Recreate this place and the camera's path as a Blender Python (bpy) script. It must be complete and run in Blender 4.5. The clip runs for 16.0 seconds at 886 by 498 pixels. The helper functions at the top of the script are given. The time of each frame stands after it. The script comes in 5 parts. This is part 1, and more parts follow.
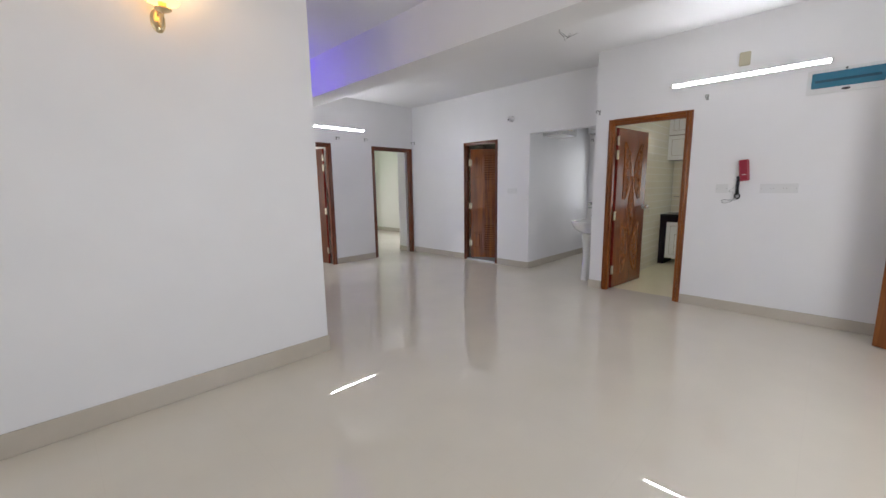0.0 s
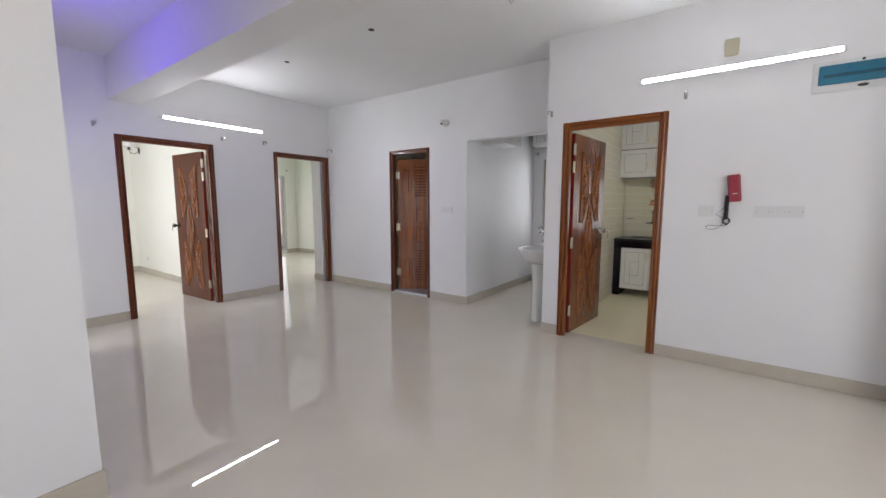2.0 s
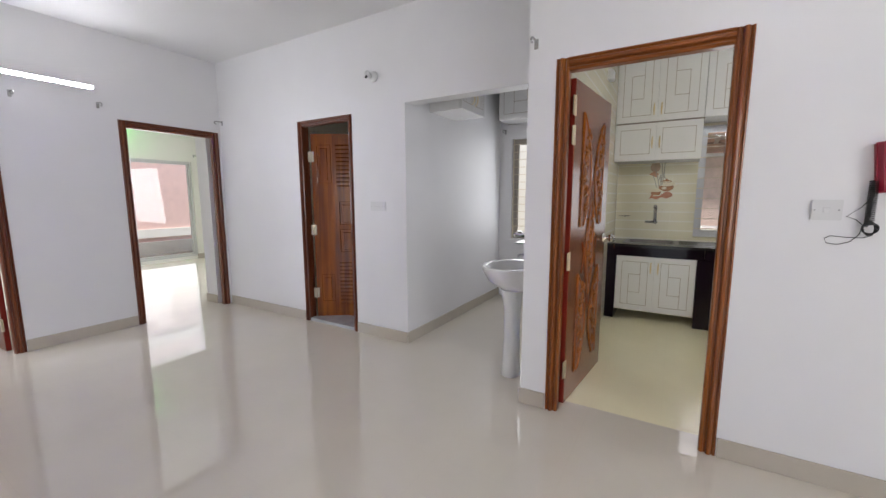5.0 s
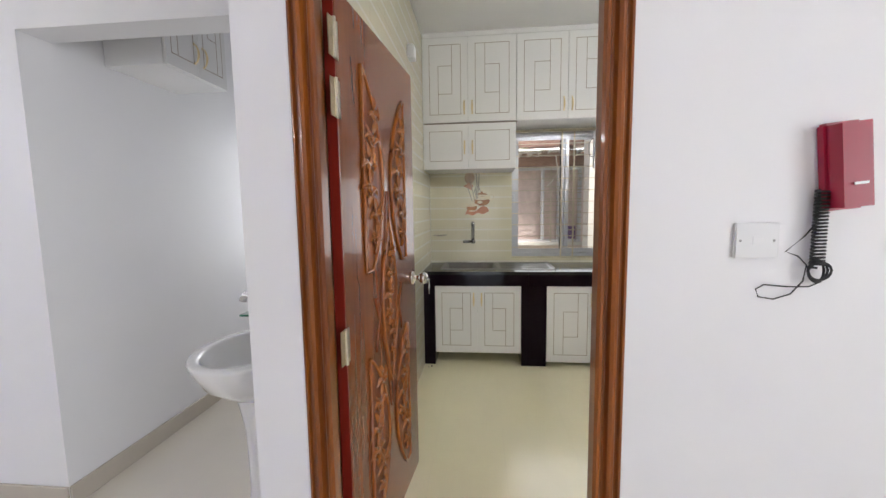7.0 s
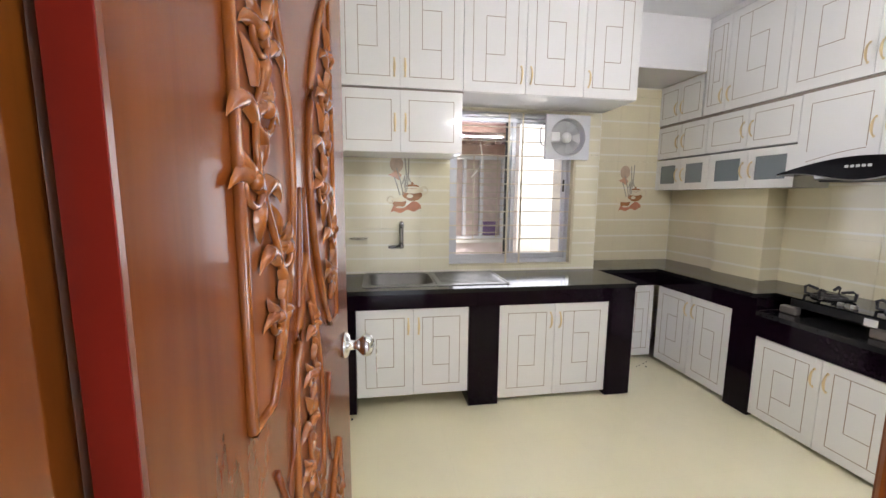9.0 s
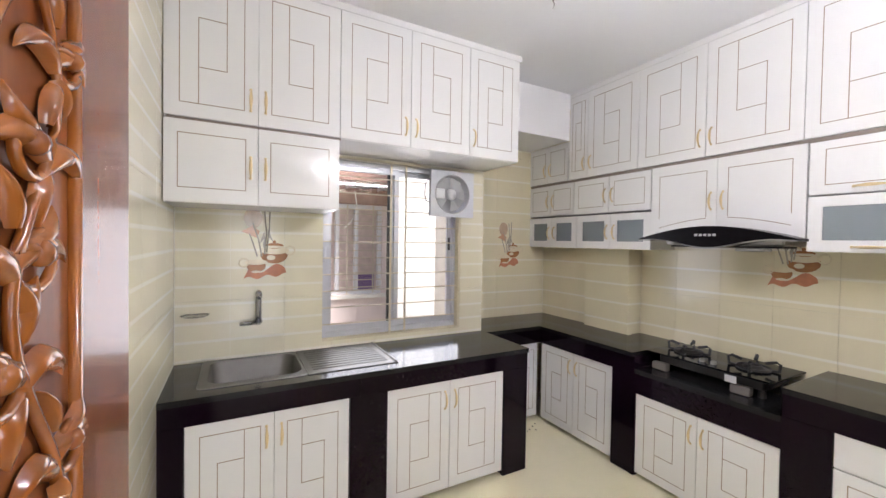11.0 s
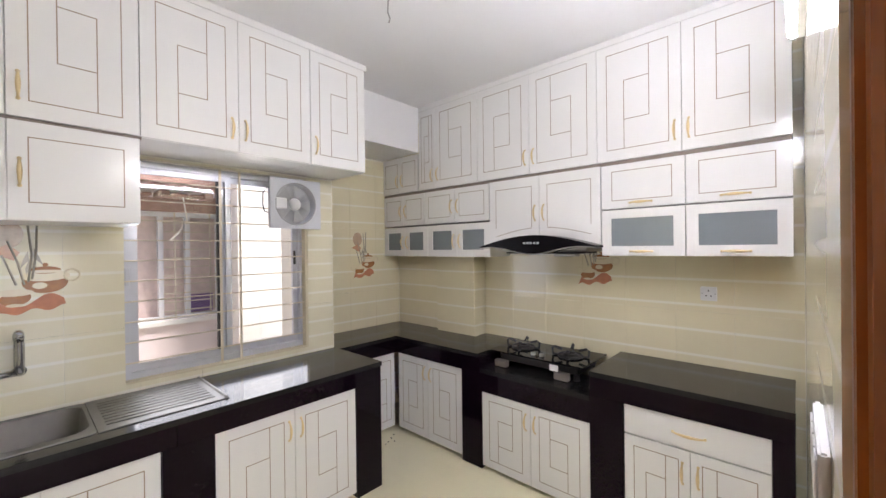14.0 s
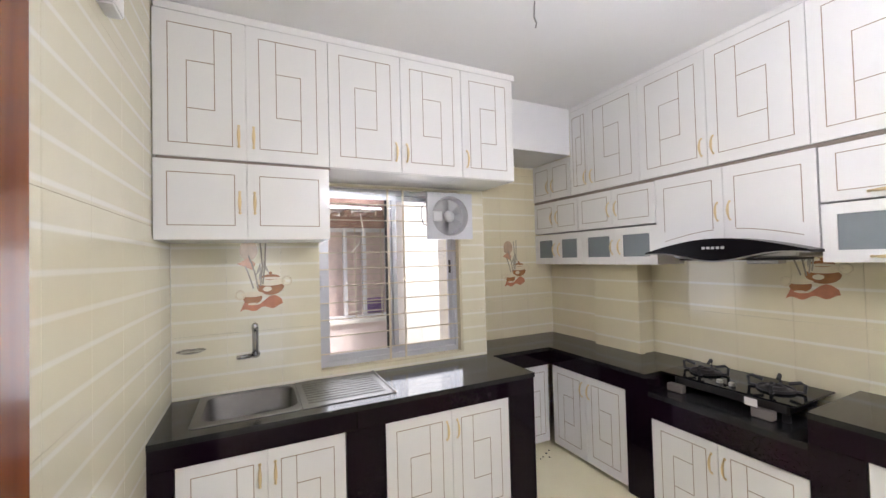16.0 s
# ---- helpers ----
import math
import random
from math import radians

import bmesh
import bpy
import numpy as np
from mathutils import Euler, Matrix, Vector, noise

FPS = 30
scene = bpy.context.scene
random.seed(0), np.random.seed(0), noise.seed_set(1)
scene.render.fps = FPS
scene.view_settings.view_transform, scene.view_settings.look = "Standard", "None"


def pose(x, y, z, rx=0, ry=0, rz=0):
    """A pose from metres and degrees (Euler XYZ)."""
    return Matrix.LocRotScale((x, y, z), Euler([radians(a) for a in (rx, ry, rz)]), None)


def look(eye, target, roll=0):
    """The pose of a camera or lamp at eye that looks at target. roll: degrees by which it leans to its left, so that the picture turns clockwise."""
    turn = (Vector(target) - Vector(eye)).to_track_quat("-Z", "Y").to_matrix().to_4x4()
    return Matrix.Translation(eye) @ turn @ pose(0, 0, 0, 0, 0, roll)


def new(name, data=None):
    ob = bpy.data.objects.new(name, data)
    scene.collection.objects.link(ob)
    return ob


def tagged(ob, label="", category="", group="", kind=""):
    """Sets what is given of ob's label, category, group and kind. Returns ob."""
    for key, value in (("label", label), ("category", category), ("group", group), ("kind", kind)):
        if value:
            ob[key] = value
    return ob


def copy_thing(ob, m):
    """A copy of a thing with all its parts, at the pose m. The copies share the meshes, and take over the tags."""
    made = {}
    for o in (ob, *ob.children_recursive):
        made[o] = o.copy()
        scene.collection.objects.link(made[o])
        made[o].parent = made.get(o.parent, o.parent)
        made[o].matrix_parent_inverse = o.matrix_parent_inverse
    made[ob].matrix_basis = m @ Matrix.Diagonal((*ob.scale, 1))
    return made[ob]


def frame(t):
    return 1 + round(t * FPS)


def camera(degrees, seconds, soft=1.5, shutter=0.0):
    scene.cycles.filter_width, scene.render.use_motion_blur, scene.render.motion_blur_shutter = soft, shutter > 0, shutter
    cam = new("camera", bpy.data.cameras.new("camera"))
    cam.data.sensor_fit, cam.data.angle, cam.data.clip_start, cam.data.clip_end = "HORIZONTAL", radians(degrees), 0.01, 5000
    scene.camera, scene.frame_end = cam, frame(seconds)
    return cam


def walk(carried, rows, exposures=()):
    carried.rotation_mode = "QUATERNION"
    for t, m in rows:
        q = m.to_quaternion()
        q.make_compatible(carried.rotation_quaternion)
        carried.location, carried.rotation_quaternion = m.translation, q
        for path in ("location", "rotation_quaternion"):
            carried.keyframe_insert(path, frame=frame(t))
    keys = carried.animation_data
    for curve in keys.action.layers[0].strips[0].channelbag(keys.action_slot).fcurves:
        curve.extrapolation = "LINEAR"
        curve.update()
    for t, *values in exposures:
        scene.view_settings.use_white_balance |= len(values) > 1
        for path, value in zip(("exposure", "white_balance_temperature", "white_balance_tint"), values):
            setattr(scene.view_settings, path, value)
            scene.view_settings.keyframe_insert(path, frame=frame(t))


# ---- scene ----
cam = camera(97.4, 16.0)
PATH = [
    (0, (1.173, 0.622, 1.356), (2.577, 2.012, 1.04), -0.9),
    (0.5, (1.43, 0.725, 1.364), (2.942, 2.006, 1.097), -0.1),
    (1, (1.688, 0.968, 1.352), (3.302, 2.124, 1.109), 0.0),
    (1.5, (1.984, 1.14, 1.34), (3.625, 2.258, 1.098), -0.1),
    (2, (2.296, 1.28, 1.35), (3.898, 2.454, 1.12), 0.0),
    (2.5, (2.546, 1.496, 1.343), (4.072, 2.771, 1.13), 0.3),
    (3, (2.761, 1.672, 1.355), (4.169, 3.077, 1.152), 0.2),
    (3.5, (3.034, 1.757, 1.361), (4.322, 3.275, 1.166), 0.4),
    (4, (3.259, 1.82, 1.357), (4.597, 3.289, 1.127), 0.7),
    (4.5, (3.518, 1.955, 1.348), (5.047, 3.218, 1.088), 0.5),
    (5, (3.801, 2.007, 1.351), (5.505, 3.02, 1.087), -0.1),
    (5.2, (3.93, 2.007, 1.347), (5.691, 2.919, 1.089), -0.2),
    (7.5, (5.366, 2.2, 1.404), (7.355, 2.227, 1.198), -0.4),
    (8, (5.601, 2.278, 1.429), (7.584, 2.147, 1.204), 0.4),
    (10.3, (6.291, 2.419, 1.472), (8.172, 1.758, 1.304), 0.5),
    (10.5, (6.33, 2.409, 1.509), (8.181, 1.662, 1.384), 0.7),
    (11, (6.381, 2.342, 1.569), (8.141, 1.393, 1.53), 0.9),
    (11.5, (6.424, 2.3, 1.588), (8.03, 1.108, 1.569), 1.2),
    (12, (6.417, 2.246, 1.592), (7.849, 0.85, 1.553), 1.0),
    (12.5, (6.385, 2.197, 1.582), (7.66, 0.657, 1.519), 0.5),
    (13, (6.354, 2.166, 1.58), (7.552, 0.566, 1.515), 0.2),
    (13.5, (6.348, 2.186, 1.602), (7.593, 0.621, 1.567), -0.3),
    (14, (6.35, 2.208, 1.609), (7.698, 0.731, 1.602), -0.7),
    (14.5, (6.349, 2.217, 1.616), (7.823, 0.865, 1.619), -1.1),
    (15, (6.353, 2.227, 1.616), (7.94, 1.011, 1.623), -1.4),
    (15.5, (6.358, 2.207, 1.613), (8.059, 1.156, 1.638), -1.5),
    (16, (6.36, 2.196, 1.616), (8.162, 1.329, 1.662), -1.5),
]
EXPOSURE = [(0, 0.2, 6500, 12), (1.5, 0.25, 6500, 12), (3.0, 0.3, 6550, 13), (4.0, 0.42, 6550, 13), (5.2, 0.52, 6500, 13), (7.3, 0.88, 6500, 12), (8.2, 1.15, 6450, 14), (10.3, 1.52, 6300, 20), (11.5, 1.36, 6300, 19), (13, 1.32, 6350, 20), (14.5, 1.32, 6350, 19), (16, 1.38, 6300, 19)]
walk(cam, [(t, look(eye, target, roll)) for t, eye, target, roll in PATH], EXPOSURE)
SKY, SUN, TUBE, KTUBE, DAY, BLUE, WIN_X = 0.15, 3.2, 90.0, 74.0, 60.0, 6.0, 8.99   # sky, sun, tubes, daylight watts, blue bulb, kitchen window plane

# ---- world, sun, exposure ----
world = bpy.data.worlds.new("world")
scene.world = world
world.use_nodes = True
sky = world.node_tree.nodes.new("ShaderNodeTexSky")
sky.sky_type, sky.sun_disc = 'NISHITA', False
sky.sun_elevation, sky.sun_rotation = radians(58), radians(235)
world.node_tree.links.new(sky.outputs[0], world.node_tree.nodes["Background"].inputs[0])
world.node_tree.nodes["Background"].inputs[1].default_value = SKY


def daylight(name, m, w, h, watts):
    """Sky light that comes in at an opening; some openings are unseen, added for fill."""
    d = bpy.data.lights.new(name, 'AREA')
    d.shape, d.size, d.size_y, d.energy, d.color = 'RECTANGLE', w, h, watts, (0.93, 0.97, 1.0)
    new(name, d).matrix_world = m


# ambient fill for the hall, from unseen windows added behind the camera
daylight("daylight_west", look((-3.15, 1.1, 1.35), (0, 1.1, 1.2)), 3.2, 2.0, DAY * 0.4)
daylight("daylight_south", look((3.0, -1.42, 1.5), (3.2, 3, 1.3)), 2.2, 1.7, DAY * 0.75)
# bedroom fill from an added left-hand window that stays out of view
daylight("daylight_bedroom", look((2.2, 8.6, 1.4), (5, 8.6, 1.2)), 1.5, 1.4, DAY * 0.85)
daylight("daylight_sliding", look((7.27, 11.1, 1.1), (7.27, 8, 0.9)), 2.2, 2.0, DAY * 0.2)
# second bedroom's fill, from an added window hidden on the right
daylight("daylight_north", look((8.7, 8.5, 1.4), (5, 8.5, 1.1)), 1.6, 1.4, DAY * 0.55)
daylight("daylight_kitchen", look((WIN_X, 1.29, 1.32), (6.4, 1.29, 1.32)), 1.0, 0.8, DAY * 0.05)
# fill through an unseen side room window, added to brighten the far hall
daylight("daylight_sideroom", look((1.36, 6.2, 1.4), (4, 6.1, 1.0)), 0.9, 1.3, DAY * 0.45)
daylight("daylight_alcove", look((8.74, 3.48, 1.5), (6.4, 3.4, 1.2)), 0.8, 1.2, DAY * 0.09)
sun = new("sun", bpy.data.lights.new("sun", 'SUN'))
sun.data.energy, sun.data.angle, sun.data.color = SUN, radians(20), (1.0, 0.96, 0.9)
sun.matrix_world = look((0, 0, 40), (math.sin(radians(55)) * 20, math.cos(radians(55)) * 20, 40 - 32))


# ---- materials ----
def material(name, color, rough=0.5, metal=0.0, coat=0.0, vary=0.06, scale=8.0, bump=0.0, bscale=60.0, coat_rough=0.03, spec=0.5, stretch=(1, 1, 1), rvary=0.0):
    m = bpy.data.materials.new(name)
    m.use_nodes = True
    nt = m.node_tree
    b = nt.nodes["Principled BSDF"]
    b.inputs["Roughness"].default_value = rough
    b.inputs["Metallic"].default_value = metal
    b.inputs["Coat Weight"].default_value = coat
    b.inputs["Coat Roughness"].default_value = coat_rough
    b.inputs["Specular IOR Level"].default_value = spec
    tc = nt.nodes.new("ShaderNodeTexCoord")
    mp = nt.nodes.new("ShaderNodeMapping")
    mp.inputs["Scale"].default_value = stretch
    nt.links.new(tc.outputs["Object"], mp.inputs[0])
    n1 = nt.nodes.new("ShaderNodeTexNoise")
    n1.inputs["Scale"].default_value, n1.inputs["Detail"].default_value = scale, 5
    n2 = nt.nodes.new("ShaderNodeTexNoise")
    n2.inputs["Scale"].default_value, n2.inputs["Detail"].default_value = scale * 0.13, 3
    nt.links.new(mp.outputs[0], n1.inputs[0])
    nt.links.new(mp.outputs[0], n2.inputs[0])
    add = nt.nodes.new("ShaderNodeMath")
    add.operation = 'ADD'
    nt.links.new(n1.outputs[0], add.inputs[0])
    nt.links.new(n2.outputs[0], add.inputs[1])
    ramp = nt.nodes.new("ShaderNodeMapRange")
    ramp.inputs[1].default_value, ramp.inputs[2].default_value = 0.6, 1.4
    ramp.inputs[3].default_value, ramp.inputs[4].default_value = 1 - vary, 1 + vary
    nt.links.new(add.outputs[0], ramp.inputs[0])
    mul = nt.nodes.new("ShaderNodeVectorMath")
    mul.operation = 'SCALE'
    mul.inputs[0].default_value = color
    nt.links.new(ramp.outputs[0], mul.inputs["Scale"])
    nt.links.new(mul.outputs[0], b.inputs["Base Color"])
    if rvary:
        rr = nt.nodes.new("ShaderNodeMapRange")
        rr.inputs[1].default_value, rr.inputs[2].default_value = 0.35, 0.65
        rr.inputs[3].default_value, rr.inputs[4].default_value = rough, rough + rvary
        nt.links.new(n2.outputs[0], rr.inputs[0])
        nt.links.new(rr.outputs[0], b.inputs["Roughness"])
    if bump:
        n3 = nt.nodes.new("ShaderNodeTexNoise")
        n3.inputs["Scale"].default_value, n3.inputs["Detail"].default_value = bscale, 4
        nt.links.new(mp.outputs[0], n3.inputs[0])
        bp = nt.nodes.new("ShaderNodeBump")
        bp.inputs["Strength"].default_value, bp.inputs["Distance"].default_value = bump, 0.004
        nt.links.new(n3.outputs[0], bp.inputs["Height"])
        nt.links.new(bp.outputs[0], b.inputs["Normal"])
    return m


def wood(name, dark, light, coat=0.6, rough=0.3, axis=2, grain=14.0):
    """Varnished timber with long grain along one axis."""
    m = material(name, light, rough, coat=coat, coat_rough=0.06, bump=0.12, bscale=30)
    nt = m.node_tree
    b = nt.nodes["Principled BSDF"]
    b.inputs["Specular IOR Level"].default_value = 0.35
    tc = nt.nodes.new("ShaderNodeTexCoord")
    mp = nt.nodes.new("ShaderNodeMapping")
    s = [grain, grain, grain]
    s[axis] = grain * 0.06
    mp.inputs["Scale"].default_value = s
    nt.links.new(tc.outputs["Object"], mp.inputs[0])
    n = nt.nodes.new("ShaderNodeTexNoise")
    n.inputs["Scale"].default_value, n.inputs["Detail"].default_value, n.inputs["Distortion"].default_value = 1.6, 8, 0.6
    nt.links.new(mp.outputs[0], n.inputs[0])
    cr = nt.nodes.new("ShaderNodeValToRGB")
    cr.color_ramp.elements[0].position, cr.color_ramp.elements[1].position = 0.32, 0.68
    cr.color_ramp.elements[0].color, cr.color_ramp.elements[1].color = (*dark, 1), (*light, 1)
    nt.links.new(n.outputs[0], cr.inputs[0])
    nt.links.new(cr.outputs[0], b.inputs["Base Color"])
    return m


def glow(name, color, strength):
    m = bpy.data.materials.new(name)
    m.use_nodes = True
    b = m.node_tree.nodes["Principled BSDF"]
    b.inputs["Base Color"].default_value = (*color, 1)
    b.inputs["Emission Color"].default_value = (*color, 1)
    b.inputs["Emission Strength"].default_value = strength
    return m


def glass(name, color=(1, 1, 1), rough=0.0):
    m = bpy.data.materials.new(name)
    m.use_nodes = True
    b = m.node_tree.nodes["Principled BSDF"]
    b.inputs["Base Color"].default_value = (*color, 1)
    b.inputs["Roughness"].default_value = rough
    b.inputs["Transmission Weight"].default_value = 1.0
    b.inputs["IOR"].default_value = 1.45
    return m


def tiled(name, base, line, pitch, size, rough, width=0.008, joint=0.0, axis=2):
    """Glazed wall tile printed with pale horizontal stripes."""
    m = material(name, base, rough, coat=0.25, coat_rough=0.1, vary=0.04, scale=5)
    nt = m.node_tree
    b = nt.nodes["Principled BSDF"]
    src = b.inputs["Base Color"].links[0].from_socket
    tc = nt.nodes.new("ShaderNodeTexCoord")
    sp = nt.nodes.new("ShaderNodeSeparateXYZ")
    nt.links.new(tc.outputs["Object"], sp.inputs[0])
    pp = nt.nodes.new("ShaderNodeMath")
    pp.operation = 'PINGPONG'
    pp.inputs[1].default_value = pitch / 2
    nt.links.new(sp.outputs[axis], pp.inputs[0])
    st = nt.nodes.new("ShaderNodeMapRange")
    st.inputs[1].default_value, st.inputs[2].default_value = width * 0.6, width * 1.3
    st.inputs[3].default_value, st.inputs[4].default_value = 0.62, 0.0
    nt.links.new(pp.outputs[0], st.inputs[0])
    mix = nt.nodes.new("ShaderNodeMix")
    mix.data_type = 'RGBA'
    nt.links.new(st.outputs[0], mix.inputs[0])
    nt.links.new(src, mix.inputs[6])
    mix.inputs[7].default_value = (*line, 1)
    nt.links.new(mix.outputs[2], b.inputs["Base Color"])
    return m


def floor_tiles(name, base, size, rough, ox=0.0, oy=0.0):
    """Polished porcelain with hairline joints and cloudy veining."""
    m = material(name, base, rough, coat=0.0, vary=0.05, scale=2.5, spec=0.8, rvary=0.008)
    nt = m.node_tree
    b = nt.nodes["Principled BSDF"]
    src = b.inputs["Base Color"].links[0].from_socket
    tc = nt.nodes.new("ShaderNodeTexCoord")
    sp = nt.nodes.new("ShaderNodeSeparateXYZ")
    nt.links.new(tc.outputs["Object"], sp.inputs[0])
    ends = []
    for i in range(2):
        pp = nt.nodes.new("ShaderNodeMath")
        pp.operation = 'PINGPONG'
        pp.inputs[1].default_value = size / 2
        nt.links.new(sp.outputs[i], pp.inputs[0])
        lt = nt.nodes.new("ShaderNodeMath")
        lt.operation = 'LESS_THAN'
        lt.inputs[1].default_value = 0.0009
        nt.links.new(pp.outputs[0], lt.inputs[0])
        ends.append(lt)
    mx = nt.nodes.new("ShaderNodeMath")
    mx.operation = 'MAXIMUM'
    nt.links.new(ends[0].outputs[0], mx.inputs[0])
    nt.links.new(ends[1].outputs[0], mx.inputs[1])
    mix = nt.nodes.new("ShaderNodeMix")
    mix.data_type = 'RGBA'
    sc = nt.nodes.new("ShaderNodeMath")
    sc.operation = 'MULTIPLY'
    sc.inputs[1].default_value = 0.1
    nt.links.new(mx.outputs[0], sc.inputs[0])
    nt.links.new(sc.outputs[0], mix.inputs[0])
    nt.links.new(src, mix.inputs[6])
    mix.inputs[7].default_value = (0.35, 0.32, 0.27, 1)
    nt.links.new(mix.outputs[2], b.inputs["Base Color"])
    return m


M_WALL = material("wall_paint", (0.78, 0.775, 0.785), 0.48, vary=0.025, scale=3, bump=0.1, bscale=45)
M_CREAM = material("cream_paint", (0.80, 0.785, 0.72), 0.6, vary=0.02, scale=3, bump=0.1, bscale=45)
M_CEIL = material("ceiling_paint", (0.8, 0.8, 0.81), 0.7, vary=0.02, scale=2, bump=0.08, bscale=40)
M_FLOOR = floor_tiles("polished_floor", (0.68, 0.63, 0.54), 0.6, 0.012)
M_KFLOOR = floor_tiles("kitchen_floor", (0.84, 0.78, 0.54), 0.4, 0.2)
M_SKIRT = material("skirting_tile", (0.50, 0.45, 0.38), 0.2, vary=0.05)
M_FRAME = wood("frame_wood", (0.14, 0.032, 0.005), (0.29, 0.083, 0.010), 0.3, 0.3)
M_HEAD = wood("head_wood", (0.14, 0.032, 0.005), (0.29, 0.083, 0.010), 0.3, 0.3, axis=0)
M_DARKFRAME = wood("dark_frame_wood", (0.085, 0.016, 0.005), (0.17, 0.04, 0.01), 0.4, 0.3)
M_DARKHEAD = wood("dark_head_wood", (0.085, 0.016, 0.005), (0.17, 0.04, 0.01), 0.4, 0.3, axis=0)
M_LEAF = wood("leaf_wood", (0.125, 0.027, 0.004), (0.195, 0.049, 0.0075), 0.28, 0.27)
M_DARKLEAF = wood("dark_leaf_wood", (0.065, 0.014, 0.005), (0.13, 0.034, 0.01), 0.15, 0.32)
M_CARVE = wood("carved_wood", (0.20, 0.054, 0.008), (0.33, 0.105, 0.016), 0.5, 0.2, grain=20)
M_SUNK = wood("sunk_wood", (0.12, 0.03, 0.007), (0.25, 0.075, 0.018), 0.05, 0.45)
M_TEAK = wood("teak_wood", (0.17, 0.048, 0.008), (0.27, 0.085, 0.015), 0.5, 0.35)
M_BATH = wood("bath_leaf_wood", (0.13, 0.025, 0.0015), (0.32, 0.08, 0.0045), 0.35, 0.25)
M_RED = material("red_paint_edge", (0.22, 0.016, 0.008), 0.35)
M_NICKEL = material("brassy_nickel", (0.60, 0.54, 0.42), 0.32, metal=1.0, vary=0.08, scale=40)
M_CAB = material("lacquer_white", (0.79, 0.785, 0.775), 0.22, coat=0.4, vary=0.012, coat_rough=0.08)
M_GROOVE = material("groove_brown", (0.30, 0.23, 0.17), 0.5)
M_GAP = material("gap_shade", (0.22, 0.18, 0.15), 0.6)
M_GOLD = material("brushed_brass", (0.74, 0.60, 0.36), 0.3, metal=1.0)
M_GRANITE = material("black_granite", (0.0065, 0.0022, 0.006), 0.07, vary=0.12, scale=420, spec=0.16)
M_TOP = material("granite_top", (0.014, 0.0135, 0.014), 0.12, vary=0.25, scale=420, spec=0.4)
M_TILE = tiled("kitchen_tile", (0.71, 0.645, 0.45), (0.82, 0.81, 0.75), 0.155, 0.6, 0.16)
M_TILE2 = tiled("kitchen_tile_fine", (0.72, 0.675, 0.51), (0.82, 0.81, 0.75), 0.107, 0.6, 0.16)
M_STEEL = material("brushed_steel", (0.46, 0.455, 0.44), 0.33, metal=1.0, vary=0.05, scale=20)
M_SINK = material("satin_sink_steel", (0.22, 0.215, 0.205), 0.42, metal=1.0, vary=0.08, scale=25, rvary=0.08)
M_TAP = material("worn_chrome", (0.46, 0.46, 0.47), 0.12, metal=1.0)
M_HOOD = material("hood_black", (0.006, 0.005, 0.006), 0.2, spec=0.06)
M_CHROME = material("chrome", (0.75, 0.75, 0.76), 0.08, metal=1.0)
M_ALU = material("anodised_aluminium", (0.56, 0.57, 0.61), 0.35, metal=0.4)
M_WHITEP = material("white_plastic", (0.70, 0.70, 0.70), 0.3, vary=0.02)
M_CERAM = material("white_ceramic", (0.82, 0.82, 0.81), 0.08, coat=0.5, vary=0.01)
M_BLACK = material("black_gloss", (0.006, 0.006, 0.007), 0.08, spec=0.18)
M_IRON = material("cast_iron", (0.02, 0.018, 0.018), 0.5)
M_REDPH = material("red_plastic", (0.30, 0.006, 0.03), 0.3)
M_CORD = material("black_cord", (0.012, 0.012, 0.012), 0.5)
M_BLUE = material("blue_film", (0.015, 0.16, 0.26), 0.2, coat=0.5)
M_GREY = material("grey_hook", (0.32, 0.32, 0.31), 0.4, metal=0.3)
M_GRILLE = material("cream_enamel", (0.64, 0.57, 0.44), 0.4)
M_SILL = material("yellow_paint", (0.58, 0.52, 0.36), 0.5)
M_GLASS = glass("clear_glass")
M_FROST = material("frosted_glass", (0.20, 0.23, 0.25), 0.25, coat=0.6, vary=0.03)
M_TUBE = glow("tube_glow", (0.93, 0.96, 1.0), TUBE)
M_TUBEK = glow("kitchen_tube_glow", (0.93, 0.955, 1.0), KTUBE)
M_PLASTER = material("neighbour_plaster", (0.72, 0.60, 0.55), 0.8, vary=0.08, scale=3)
M_PALE = material("pale_plaster", (0.80, 0.78, 0.70), 0.8, vary=0.05, scale=3)
M_PINK = material("pink_plaster", (0.80, 0.69, 0.64), 0.8, vary=0.06, scale=3)
M_RUST = material("crumbling_concrete", (0.36, 0.22, 0.17), 0.9, vary=0.35, scale=9, bump=0.6, bscale=20)
M_BRICK = material("red_brick", (0.80, 0.56, 0.49), 0.8, vary=0.12, scale=6)
M_TERRA = material("terracotta_print", (0.46, 0.17, 0.08), 0.3, coat=0.1, vary=0.3, scale=30)
M_SLIP = material("cream_print", (0.70, 0.62, 0.44), 0.12, coat=0.5, vary=0.1, scale=20)
M_STEM = material("grey_print", (0.36, 0.33, 0.27), 0.12, coat=0.5, vary=0.2, scale=20)


# ---- mesh helpers ----
def mesh_of(bm, name, mat, smooth=False):
    me = bpy.data.meshes.new(name)
    bmesh.ops.recalc_face_normals(bm, faces=bm.faces)
    if smooth:
        for f in bm.faces:
            f.smooth = True
    bm.to_mesh(me)
    bm.free()
    me.materials.append(mat)
    return me


def part(name, bm, mat, parent=None, label="", smooth=False):
    ob = new(name, mesh_of(bm, name, mat, smooth))
    if parent is not None:
        ob.parent = parent
    return tagged(ob, label)


